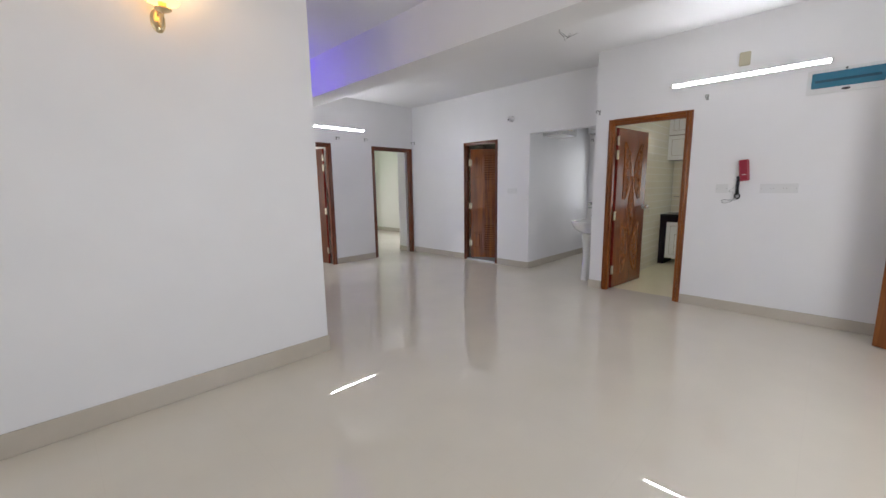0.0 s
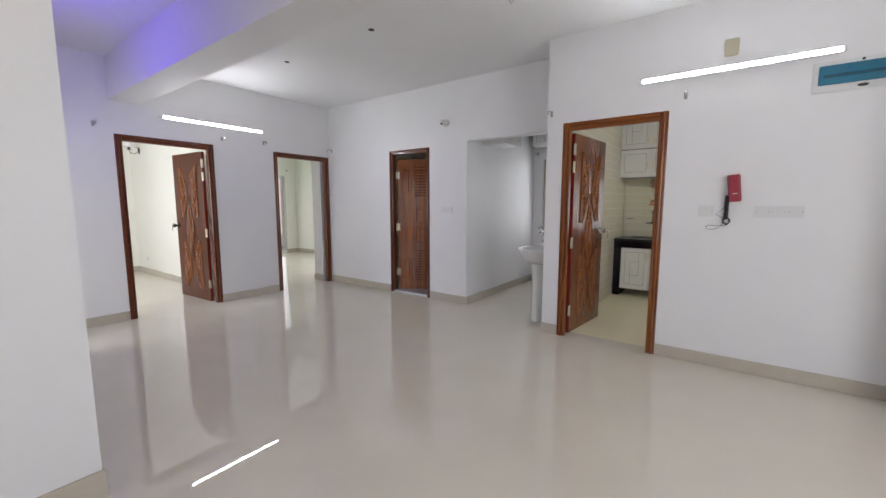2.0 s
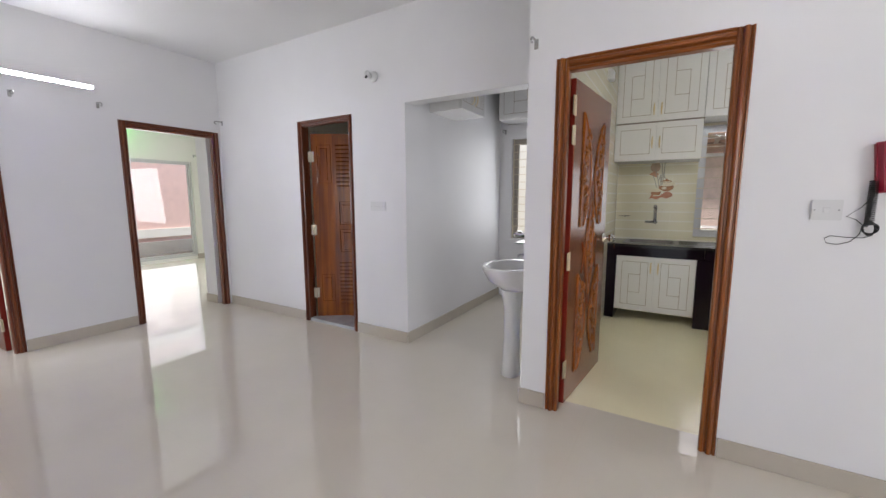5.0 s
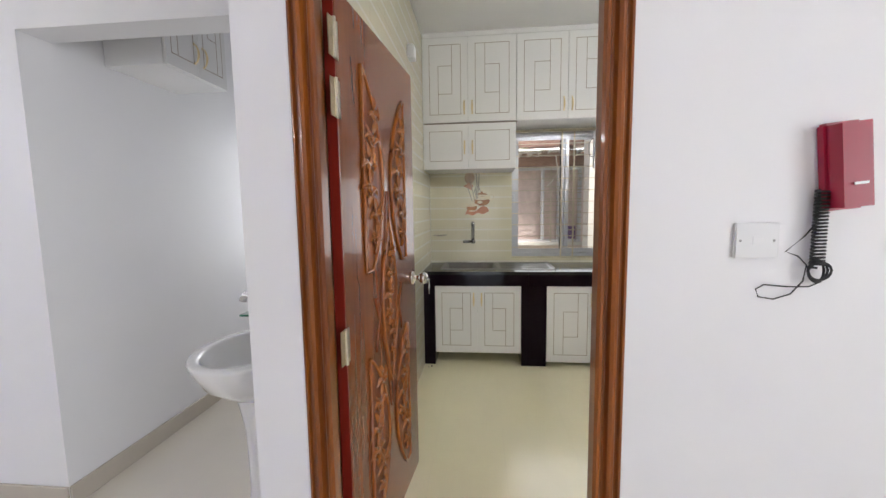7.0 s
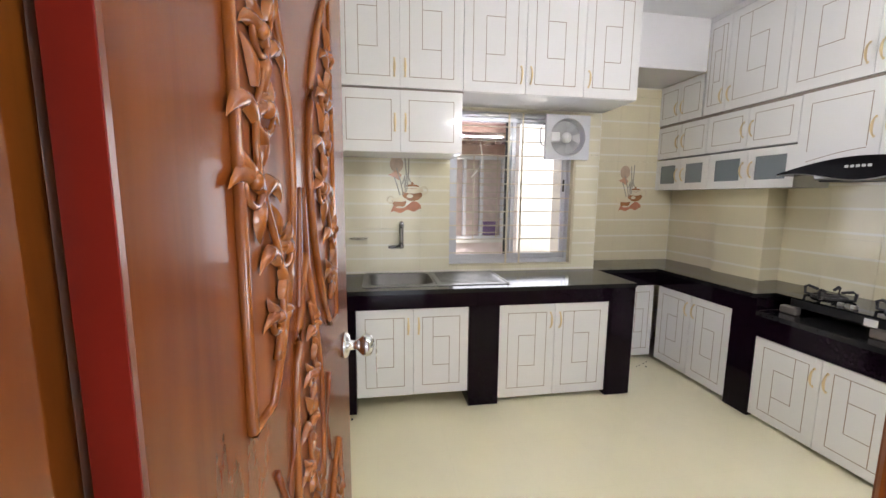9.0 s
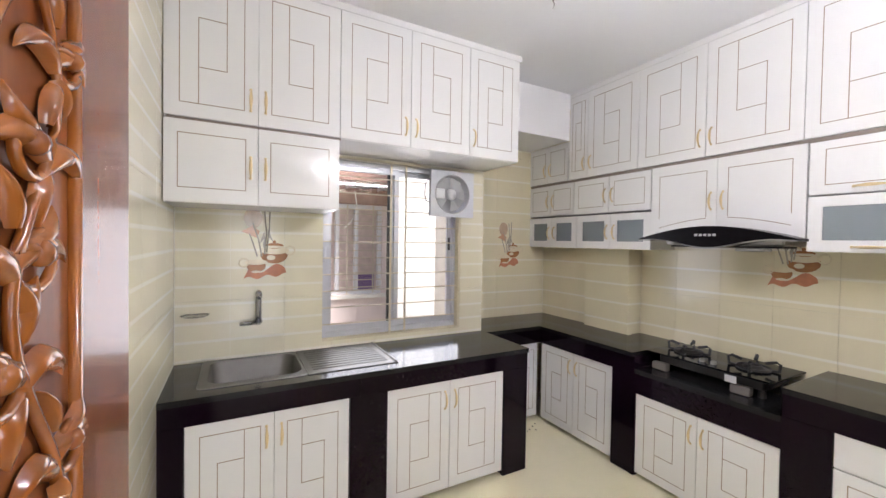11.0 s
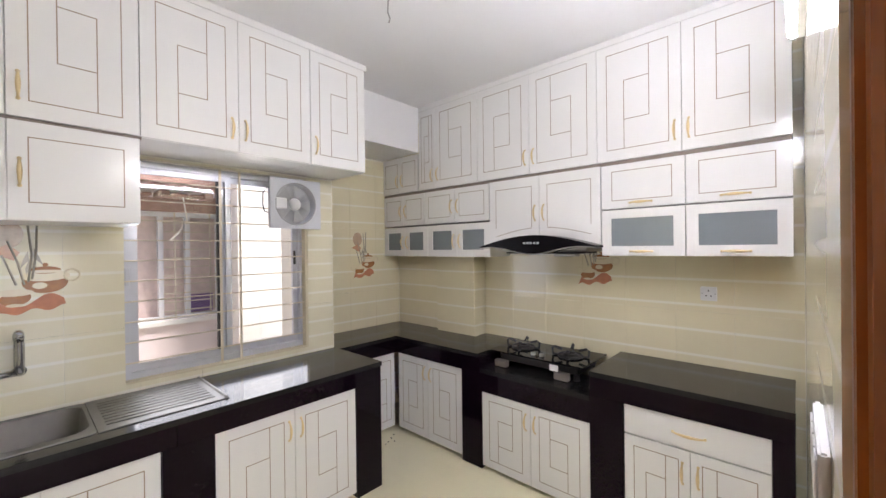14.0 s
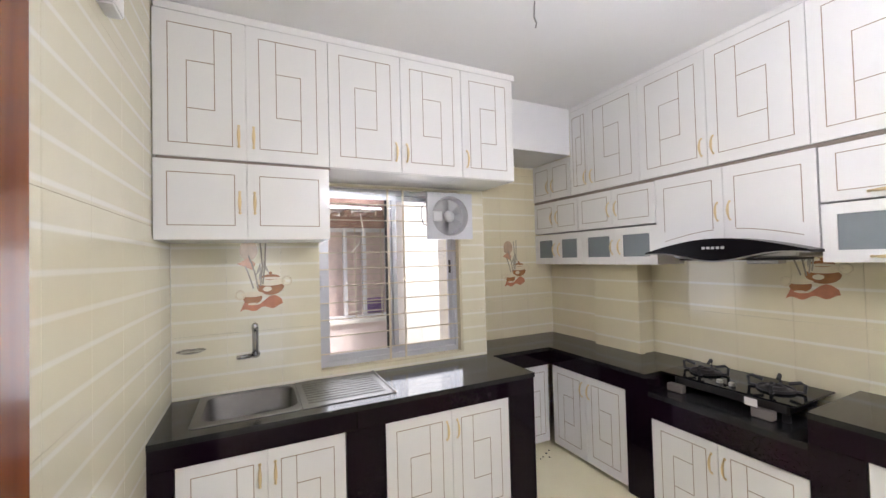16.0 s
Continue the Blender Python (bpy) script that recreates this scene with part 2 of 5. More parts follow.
def thing(name, m, label, category, group="", kind=""):
    ob = new(name)
    ob.empty_display_size = 0.1
    ob.matrix_world = m
    return tagged(ob, label, category, group, kind)


def solid(bm, x0, x1, y0, y1, z0, z1, bevel=0.0, seg=1):
    vs = [bm.verts.new((x, y, z)) for x in (x0, x1) for y in (y0, y1) for z in (z0, z1)]
    fs = [bm.faces.new([vs[i] for i in q]) for q in ((0, 1, 3, 2), (4, 6, 7, 5), (0, 4, 5, 1), (2, 3, 7, 6), (0, 2, 6, 4), (1, 5, 7, 3))]
    if bevel:
        es = list({e for f in fs for e in f.edges})
        bmesh.ops.bevel(bm, geom=es, offset=bevel, segments=seg, affect='EDGES')
    return bm


def boxm(x0, x1, y0, y1, z0, z1, bevel=0.0, seg=1):
    return solid(bmesh.new(), x0, x1, y0, y1, z0, z1, bevel, seg)


def cells(xs, ys, zs, empty):
    """A solid cut by planes, from which the boxes in empty are left out."""
    def cuts(r, i):
        v = set(r)
        for e in empty:
            v |= {a for a in e[2 * i:2 * i + 2] if r[0] < a < r[1]}
        return sorted(v)
    X, Y, Z = cuts(xs, 0), cuts(ys, 1), cuts(zs, 2)
    bm, cache = bmesh.new(), {}

    def full(i, j, k):
        if not (0 <= i < len(X) - 1 and 0 <= j < len(Y) - 1 and 0 <= k < len(Z) - 1):
            return False
        c = ((X[i] + X[i + 1]) / 2, (Y[j] + Y[j + 1]) / 2, (Z[k] + Z[k + 1]) / 2)
        return not any(e[0] < c[0] < e[1] and e[2] < c[1] < e[3] and e[4] < c[2] < e[5] for e in empty)

    def v(i, j, k):
        if (i, j, k) not in cache:
            cache[i, j, k] = bm.verts.new((X[i], Y[j], Z[k]))
        return cache[i, j, k]
    for i in range(len(X) - 1):
        for j in range(len(Y) - 1):
            for k in range(len(Z) - 1):
                if not full(i, j, k):
                    continue
                if not full(i - 1, j, k):
                    bm.faces.new((v(i, j, k), v(i, j, k + 1), v(i, j + 1, k + 1), v(i, j + 1, k)))
                if not full(i + 1, j, k):
                    bm.faces.new((v(i + 1, j, k), v(i + 1, j + 1, k), v(i + 1, j + 1, k + 1), v(i + 1, j, k + 1)))
                if not full(i, j - 1, k):
                    bm.faces.new((v(i, j, k), v(i + 1, j, k), v(i + 1, j, k + 1), v(i, j, k + 1)))
                if not full(i, j + 1, k):
                    bm.faces.new((v(i, j + 1, k), v(i, j + 1, k + 1), v(i + 1, j + 1, k + 1), v(i + 1, j + 1, k)))
                if not full(i, j, k - 1):
                    bm.faces.new((v(i, j, k), v(i, j + 1, k), v(i + 1, j + 1, k), v(i + 1, j, k)))
                if not full(i, j, k + 1):
                    bm.faces.new((v(i, j, k + 1), v(i + 1, j, k + 1), v(i + 1, j + 1, k + 1), v(i, j + 1, k + 1)))
    return bm


def structure(name, bm, mat, label, category="wall"):
    ob = part(name, bm, mat)
    return tagged(ob, label, category, kind="structure")


def tube(bm, pts, r, seg=8, taper=None, cap=True):
    """A round rod along points; r may shrink to taper."""
    P = [Vector(p) for p in pts]
    rings = []
    for i, p in enumerate(P):
        d = (P[min(i + 1, len(P) - 1)] - P[max(i - 1, 0)]).normalized()
        a = d.orthogonal() if abs(d.z) > 0.95 else d.cross(Vector((0, 0, 1)))
        a.normalize()
        c = d.cross(a)
        rr = r if taper is None else r + (taper - r) * i / (len(P) - 1)
        rings.append([bm.verts.new(p + rr * (math.cos(t) * a + math.sin(t) * c)) for t in [2 * math.pi * k / seg for k in range(seg)]])
    for A, B in zip(rings, rings[1:]):
        for k in range(seg):
            bm.faces.new((A[k], A[(k + 1) % seg], B[(k + 1) % seg], B[k]))
    if cap:
        bm.faces.new(rings[0][::-1])
        bm.faces.new(rings[-1])
    return bm


def lathe(bm, prof, seg=24, m=None):
    """A turned body from (radius, height) pairs, about z."""
    m = m or Matrix()
    rings = [[bm.verts.new(m @ Vector((max(r, 1e-4) * math.cos(2 * math.pi * k / seg), max(r, 1e-4) * math.sin(2 * math.pi * k / seg), z))) for k in range(seg)] for r, z in prof]
    for A, B in zip(rings, rings[1:]):
        for k in range(seg):
            bm.faces.new((A[k], A[(k + 1) % seg], B[(k + 1) % seg], B[k]))
    return bm


def prism(bm, poly, h0, h1, plane="xy"):
    """A polygon drawn in a plane and extruded along the third axis."""
    def at(a, b, h):
        return {"xy": (a, b, h), "xz": (a, h, b), "yz": (h, a, b)}[plane]
    A = [bm.verts.new(at(a, b, h0)) for a, b in poly]
    B = [bm.verts.new(at(a, b, h1)) for a, b in poly]
    bm.faces.new(A)
    bm.faces.new(B[::-1])
    for i in range(len(poly)):
        j = (i + 1) % len(poly)
        bm.faces.new((A[i], B[i], B[j], A[j]))
    return bm


def ball(bm, c, rx, ry, rz, rot=0.0, u=10, v=6):
    m = Matrix.Translation(c) @ Matrix.Rotation(rot, 4, 'Y') @ Matrix.Diagonal((rx, ry, rz, 1))
    bmesh.ops.create_uvsphere(bm, u_segments=u, v_segments=v, radius=1, matrix=m)
    return bm

# ---- structure: hall ----
H, KH = 2.94, 2.9     # ceiling heights of hall and kitchen
KX, KI = 6.152, 6.318     # kitchen wall, hall face and kitchen face
TX = 6.63        # toilet wall face
FY = 6.862       # far wall face
LX = 2.71        # left wall face
PY = 3.53        # pier wall face
KY = 2.64        # kitchen's wall beside the door leaf
WX, NX, SY = 9.03, 9.46, -0.61   # kitchen: window wall, niche wall, hob wall

structure("floor", cells((-3.2, KI), (-1.6, FY), (-0.12, 0.0), []), M_FLOOR, "polished cream porcelain tile floor with mirror gloss", "floor")
structure("floor_alcove", cells((KI, 8.9), (2.725, FY), (-0.12, 0.0), []), M_FLOOR, "polished cream porcelain floor of the wash alcove", "floor")
structure("floor_bedrooms", cells((2.0, 10.6), (FY, 12.2), (-0.12, 0.0), []), M_FLOOR, "polished cream porcelain floor of the bedrooms", "floor")
structure("floor_kitchen", cells((KI, NX + 0.1), (SY - 0.1, 2.725), (-0.12, 0.0), []), M_KFLOOR, "cream ceramic tile kitchen floor", "floor")
structure("ceiling_hall", cells((-3.2, 8.9), (-1.6, 12.2), (H, H + 0.12), [(KI, 9, -2, 2.725, 0, 4)]), M_CEIL, "flat white painted ceiling", "ceiling")
structure("ceiling_kitchen", cells((KI + 0.001, NX - 0.001), (SY + 0.001, KY - 0.001), (KH, H + 0.12), []), M_CEIL, "white painted kitchen ceiling", "ceiling")
structure("ceiling_bedroom", cells((8.9, 10.6), (6.0, 12.2), (H, H + 0.12), []), M_CEIL, "white painted bedroom ceiling", "ceiling")
structure("ceiling_beam", cells((3.69, 3.99), (-1.45, FY), (2.49, H), []), M_WALL, "white painted concrete ceiling beam", "beam")

structure("wall_kitchen", cells((KX, KI), (SY - 0.1, 2.81), (0, H), [(0, 9, 1.745, 2.645, -1, 2.13)]), M_WALL, "white painted wall with a kitchen doorway")
structure("wall_alcove_side", cells((KI, 8.9), (KY, 2.81), (0, H), []), M_WALL, "white painted wall beside the wash basin")
structure("wall_toilet", cells((TX, TX + 0.14), (2.81, FY), (0, H), [(0, 9, 4.69, 5.453, -1, 2.13), (0, 9, 2.81, 4.07, -1, 2.16)]), M_WALL, "white painted wall with a bathroom door and alcove opening")
structure("wall_alcove_far", cells((TX + 0.14, 8.9), (4.07, 4.19), (0, H), []), M_WALL, "white painted alcove wall")
structure("wall_alcove_end", cells((8.78, 8.92), (2.81, 4.07), (0, H), [(8, 9, 3.05, 3.9, 0.8, 2.1)]), M_WALL, "white painted alcove wall with a window")
structure("wall_far", cells((2.55, 8.9), (FY, FY + 0.14), (0, H), [(3.715, 4.755, 0, 9, -1, 2.13), (5.6, 6.6, 0, 9, -1, 2.13)]), M_WALL, "white painted wall with two bedroom doorways")
structure("wall_side", cells((LX - 0.14, LX), (PY, FY), (0, H), [(0, 9, 5.88, 6.74, -1, 2.13)]), M_WALL, "white painted side wall with a doorway")
structure("wall_pier", cells((-3.2, LX - 0.14), (PY, PY + 0.14), (0, H), []), M_WALL, "white painted pier wall")
structure("wall_south", cells((-3.2, KX), (-1.6, -1.46), (0, H), [(4.4, 5.4, -9, 9, -1, 2.13), (1.85, 4.15, -9, 9, 0.6, 2.4)]), M_WALL, "white painted wall with entrance and an added window")
structure("wall_west", cells((-3.34, -3.2), (-1.6, PY + 0.14), (0, H), [(-9, 9, -0.6, 2.8, 0.3, 2.4)]), M_WALL, "white painted wall with an added wide window")
structure("wall_lobby", cells((3.9, 6.0), (-3.0, -1.6), (0, H), [(4.0, 5.9, -2.9, -1.5, -1, 2.8)]), M_WALL, "plain stair lobby walls")
structure("wall_sideroom", cells((1.2, LX - 0.14), (5.2, FY + 0.14), (0, H), [(1.3, 9, 5.3, 6.85, -1, 2.8), (-9, 9, 5.7, 6.7, 0.7, 2.1)]), M_CREAM, "plain walls of the side room")
# bathroom behind the timber door; unseen outer opening added to let light in
structure("wall_bathroom", cells((TX + 0.14, 8.9), (4.19, FY), (0, H), [(TX + 0.1, 8.8, 4.3, FY - 0.1, -1, 2.75), (8.7, 9, 4.9, 5.9, 1.3, 2.2)]), M_PALE, "pale tiled bathroom walls")
structure("threshold_bathroom", cells((TX + 0.01, TX + 0.3), (4.75, 5.4), (0.0, 0.03), []), material("grey_marble", (0.45, 0.46, 0.47), 0.15, vary=0.2, scale=6), "grey marble bathroom threshold", "threshold")
# bedrooms
structure("wall_bedroom_left", cells((2.0, 2.14), (FY + 0.14, 12.2), (0, H), [(1, 3, 7.8, 9.4, 0.6, 2.2)]), M_CREAM, "cream painted bedroom wall")
structure("wall_bedroom_column", cells((4.28, 4.95), (10.85, 12.06), (0, H), []), M_CREAM, "cream painted column block")
structure("wall_bedroom_middle", cells((4.95, 5.09), (FY + 0.14, 12.2), (0, H), []), M_CREAM, "cream painted wall between the bedrooms")
structure("wall_bedroom_end", cells((2.0, 4.95), (12.06, 12.2), (0, H), [(2.3, 3.8, 0, 99, 0.3, 2.3)]), M_CREAM, "cream painted wall with a window")
structure("wall_sliding_door", cells((5.09, 8.9), (11.15, 11.29), (0, H), [(6.1, 8.44, 0, 99, 0.06, 2.12)]), M_CREAM, "cream painted wall with a sliding glass door")
structure("wall_bedroom_right", cells((8.76, 8.9), (FY + 0.14, 11.15), (0, H), [(8, 9, 7.6, 9.4, 0.6, 2.2)]), M_CREAM, "cream painted bedroom wall")
structure("wall_bedroom_return", cells((6.525, 6.9), (FY + 0.141, 7.24), (0, H), []), M_WALL, "white wall return behind the doorway")
# kitchen shell
structure("wall_window", cells((WX, WX + 0.25), (0.55, 2.81), (0, H), [(0, 99, 0.76, 1.82, 0.89, 2.12)]), M_PALE, "tiled kitchen wall with a sliding window")
structure("wall_niche", cells((NX, NX + 0.14), (SY - 0.1, 0.55), (0, H), []), M_PALE, "tiled kitchen niche wall")
structure("wall_niche_cheek", cells((WX + 0.25, NX + 0.14), (0.55, 0.69), (0, H), []), M_PALE, "tiled kitchen niche cheek wall")
structure("wall_hob", cells((KI, NX), (SY - 0.1, SY), (0, H), []), M_PALE, "tiled kitchen wall behind the hob")
structure("kitchen_column", cells((8.415, 8.85), (SY, -0.445), (0, 1.53), []), M_TILE, "tile clad column on the worktop", "column")
structure("wall_hob_left", cells((8.851, NX - 0.007), (SY, -0.503), (0, 1.53), []), M_TILE, "tile clad kitchen wall beside the column")
structure("kitchen_beam", cells((8.94, NX), (-0.31, 0.548), (2.49, KH), []), M_WALL, "white painted kitchen beam", "beam")

# skirting tiles, 12 mm proud
SK = 0.105
def skirt(x0, x1, y0, y1, z=SK):
    tagged(part("baseboard", boxm(x0, x1, y0, y1, 0.001, z, 0.002), M_SKIRT), "beige polished tile skirting", "baseboard", kind="structure")
e = 0.012
skirt(KX - e, KX, -1.46, 1.74)
skirt(KX - e, KX, 2.65, 2.81 + e)
skirt(KX - e + 0.012, 8.78, 2.81, 2.81 + e)
skirt(TX - e, TX, 4.07, 4.685)
skirt(TX - e, TX, 5.458, FY - e)
skirt(TX, 8.78, 4.07 - e, 4.07)
skirt(LX, 3.71, FY - e, FY)
skirt(4.76, 5.595, FY - e, FY)
skirt(LX, LX + e, PY, 5.87, 0.12)
skirt(-3.2, LX + e, PY - e, PY, 0.135)
skirt(4.28, 4.95, 10.85 - e, 10.85)
skirt(4.95 - e, 4.95, FY + 0.14, 10.85 - e)
skirt(8.42, 8.76, 11.15 - e, 11.15)
skirt(8.76 - e, 8.76, FY + 0.14, 11.15 - e)
skirt(6.525 - e, 6.525, FY + 0.145, 7.24 + e)


# ---- doors ----
FACE = 0.072
def moulded(w, d, rebate):
    """Half section of a moulded frame: face ridges at y=0, going back to d."""
    return [(0, 0), (0, d), (w * rebate - 0.014, d), (w * rebate - 0.012, d - 0.006), (w * rebate - 0.004, d - 0.008), (w * rebate, d - 0.014), (w * rebate, d - 0.026), (w * rebate - 0.005, d - 0.03), (w * rebate - 0.005, d - 0.036), (w * rebate, d - 0.04), (w * rebate, 0.06), (w, 0.06), (w, 0.012), (w * 0.9, 0.004), (w * 0.78, 0.004), (w * 0.72, 0.012), (w * 0.62, 0.012), (w * 0.55, -0.004), (w * 0.42, -0.008), (w * 0.3, -0.004), (w * 0.24, 0.006), (w * 0.16, 0.006), (w * 0.1, -0.003)]


def door_frame(m, w, h, depth, name, label, thick=FACE, rebate=0.5, mats=None):
    """Timber frame; local x across, y into the wall, from the left outer edge."""
    t = thing(name, m, label, "door frame", kind="structure")
    prof = moulded(thick, depth, rebate)
    side, across = mats or (M_DARKFRAME, M_DARKHEAD)
    part("jamb", prism(bmesh.new(), prof, 0.0, h - 0.001), side, t)
    part("jamb", prism(bmesh.new(), [(w - x, y) for x, y in prof], 0.0, h - 0.001), side, t)
    bm = bmesh.new()
    prism(bm, [(y, h - x) for x, y in prof], thick - 0.002, w - thick + 0.002, "yz")
    part("head", bm, across, t)
    return t


def hinge(parent, x, y, z):
    bm = boxm(x - 0.03, x + 0.03, y - 0.003, y, z - 0.055, z + 0.055)
    tube(bm, [(x, y - 0.006, z - 0.058), (x, y - 0.006, z + 0.058)], 0.006)
    for a, b in ((-0.018, -0.035), (0.018, -0.035), (-0.018, 0.0), (0.018, 0.0), (-0.018, 0.035), (0.018, 0.035)):
        ball(bm, (x + a, y - 0.0035, z + b), 0.005, 0.0015, 0.005, u=8, v=4)
    part("hinge", bm, M_NICKEL, parent, "brassy steel butt hinge")


def knob(parent, x, y, z, mat, keys=True):
    bm = bmesh.new()
    lathe(bm, [(0.0, 0.0), (0.034, 0.0), (0.036, 0.004), (0.03, 0.012), (0.014, 0.016), (0.012, 0.034), (0.02, 0.042), (0.029, 0.052), (0.031, 0.064), (0.026, 0.076), (0.012, 0.082), (0.0, 0.083)], 24, Matrix.Translation((x, y, z)) @ Matrix.Rotation(radians(90), 4, 'X'))
    k = part("door_knob", bm, mat, parent, "round chrome door knob", smooth=True)
    if keys:
        bm = bmesh.new()
        tube(bm, [(x + 0.011 * math.cos(a), y - 0.088, z - 0.016 + 0.013 * math.sin(a)) for a in [i * math.pi / 6 for i in range(13)]], 0.0014, 5)
        solid(bm, x - 0.011, x + 0.011, y - 0.09, y - 0.087, z - 0.056, z - 0.03, 0.001)
        solid(bm, x - 0.003, x + 0.003, y - 0.09, y - 0.087, z - 0.08, z - 0.056)
        part("key", bm, mat, parent, "small steel key hanging from the lock")


def petal(x0, z0, z1, w, flip):
    """Outline of a carved panel: one straight side and one bulging side."""
    pts = []
    n = 22
    for i in range(n + 1):
        s = i / n
        bulge = w * (math.sin(math.pi * min(1, s * 0.93 + 0.07)) ** 0.75)
        pts.append((x0 + flip * bulge, z0 + (z1 - z0) * s))
    return [(x0, z0)] + pts + [(x0, z1)]


def scroll(bm, cx, cz, r, turn, y, thick, start=0.0, n=18):
    pts = []
    for i in range(n + 1):
        s = i / n
        a = start + turn * s * 2 * math.pi * 1.2
        rr = r * (1 - 0.82 * s)
        pts.append((cx + rr * math.cos(a), y - 0.004 * math.sin(math.pi * s), cz + rr * math.sin(a)))
    tube(bm, pts, thick, 6, thick * 0.45)


def blade(bm, x, z, y, L, W, ang, bend, up=0.011, n=7):
    """A carved acanthus leaf: a tapering ridge that bends as it goes."""
    rows = []
    a = ang
    px, pz = x, z
    for i in range(n + 1):
        s = i / n
        w = W * math.sin(math.pi * (0.12 + 0.88 * s) ** 0.8) + 0.0004
        nx, nz = -math.sin(a), math.cos(a)
        h = up * math.sin(math.pi * (0.2 + 0.8 * s)) + 0.001
        rows.append([bm.verts.new((px + nx * w * q, y - h * k, pz + nz * w * q)) for q, k in ((-1, 0.0), (-0.55, 0.75), (0, 1.0), (0.55, 0.75), (1, 0.0))])
        px += math.cos(a) * L / n
        pz += math.sin(a) * L / n
        a += bend / n
    for A, B in zip(rows, rows[1:]):
        for k in range(4):
            bm.faces.new((A[k], A[k + 1], B[k + 1], B[k]))


def vine(bm, cx, z0, z1, amp, y, rnd, r=0.0062):
    """A carved stem that winds upward, with curling leaves, scrolls and buds."""
    n = 48
    wave = max(2, round((z1 - z0) / 0.17))
    fx = lambda s: cx + amp * 0.55 * math.sin(math.pi * wave * s)
    tube(bm, [(fx(i / n), y - 0.003, z0 + (z1 - z0) * i / n) for i in range(n + 1)], r, 7, r * 0.6)
    k = wave * 2
    for i in range(k):
        s = (i + 0.55) / (k + 0.3)
        fade = 0.62 + 0.38 * math.sin(math.pi * s)
        x, z = fx(s), z0 + (z1 - z0) * s
        side = 1 if i % 2 else -1
        A = amp * fade
        scroll(bm, x + side * A * 0.45, z + 0.01, A * 0.6, side, y, r * 0.95, start=math.pi if side > 0 else 0.0)
        ball(bm, (x + side * A * 0.45, y - 0.006, z + 0.01), A * 0.2, 0.011, A * 0.2, u=9, v=6)
        up = math.pi / 2
        blade(bm, x, z, y, A * 1.5, A * 0.24, up - side * 0.9, -side * 1.6)
        blade(bm, x, z - 0.01, y, A * 1.25, A * 0.22, up + side * 0.7, side * 1.9)
        blade(bm, x, z - 0.015, y, A * 0.95, A * 0.2, -up + side * 0.8, -side * 1.5)
        blade(bm, x - side * A * 0.2, z + 0.01, y, A * 1.1, A * 0.2, up + side * 1.5, side * 1.2)
        blade(bm, x + side * A * 0.3, z + 0.02, y, A * 0.9, A * 0.17, up - side * 1.5, side * 1.4)
        blade(bm, x, z + 0.03, y, A * 1.0, A * 0.16, up + side * 0.1, side * 1.0)
        for q in (-1, 1):
            blade(bm, x + side * A * 0.45, z + 0.01, y - 0.002, A * 0.5, A * 0.13, up + q * 1.2, q * 0.9, 0.009, 5)


def carved_leaf(name, m, w, h, mat, label, seed, flip=False, keys=True, metal=None):
    """Carved door leaf; hinge edge at x=0, carved face at y=0 looking to -y."""
    rnd = random.Random(seed)
    t = thing(name, m, label, "door")
    part("panel", boxm(0, w, 0.0, 0.038, 0.008, h, 0.003), mat, t)
    part("hinge_edge", boxm(-0.002, 0.0, 0.002, 0.036, 0.012, h - 0.004), M_RED, t, "dark red painted leaf edge")
    k = w / 0.81
    c = w / 2
    shapes = []
    for sgn in (-1, 1):
        xo = c + sgn * 0.235 * k
        shapes.append((petal(xo, 1.16, h - 0.17, 0.185 * k, -sgn), xo - sgn * 0.075 * k, 1.22, h - 0.25, 0.062 * k))
        shapes.append((petal(xo, 0.17, 0.84, 0.185 * k, -sgn), xo - sgn * 0.075 * k, 0.24, 0.78, 0.062 * k))
    n = 24
    lens = [(c - 0.085 * k * math.sin(math.pi * i / n) ** 0.9, 0.66 + 0.68 * i / n) for i in range(n + 1)] + [(c + 0.085 * k * math.sin(math.pi * i / n) ** 0.9, 0.66 + 0.68 * i / n) for i in range(n - 1, 0, -1)]
    shapes.append((lens, c, 0.74, 1.26, 0.042 * k))
    for poly, cx, z0, z1, amp in shapes:
        ring = [(x, -0.004, z) for x, z in poly] + [(poly[0][0], -0.004, poly[0][1])]
        bm = bmesh.new()
        prism(bm, poly, -0.0025, 0.001, "xz")
        part("sunk_panel", bm, M_SUNK, t)
        bm = bmesh.new()
        tube(bm, ring, 0.0075, 7, cap=False)
        part("moulding", bm, M_CARVE, t, smooth=True)
        bm = bmesh.new()
        vine(bm, cx, z0, z1, amp, -0.006, rnd)
        part("carving", bm, M_CARVE, t, "carved scrolling vine in varnished wood", smooth=True)
    # plain curved bands that cross at the waist
    bm = bmesh.new()
    for sgn in (-1, 1):
        tube(bm, [(c + sgn * (0.012 + 0.15 * k * (i / 16) ** 1.6), -0.001, 1.46 - 0.62 * i / 16) for i in range(17)], 0.006, 6)
        tube(bm, [(c + sgn * (0.012 + 0.15 * k * (i / 16) ** 1.6), -0.001, 0.55 + 0.5 * i / 16) for i in range(17)], 0.006, 6)
    part("band", bm, mat, t, smooth=True)
    knob(t, w - 0.06, 0.0, 1.04, metal or M_CHROME, keys)
    for z in (0.25, 0.955, h - 0.33, h - 0.16):
        hinge(t, -0.016, -0.0005, z)
    if flip:
        for o in t.children_recursive:
            o.data.transform(Matrix.Diagonal((-1, 1, 1, 1)))
            o.data.flip_normals()
    return t


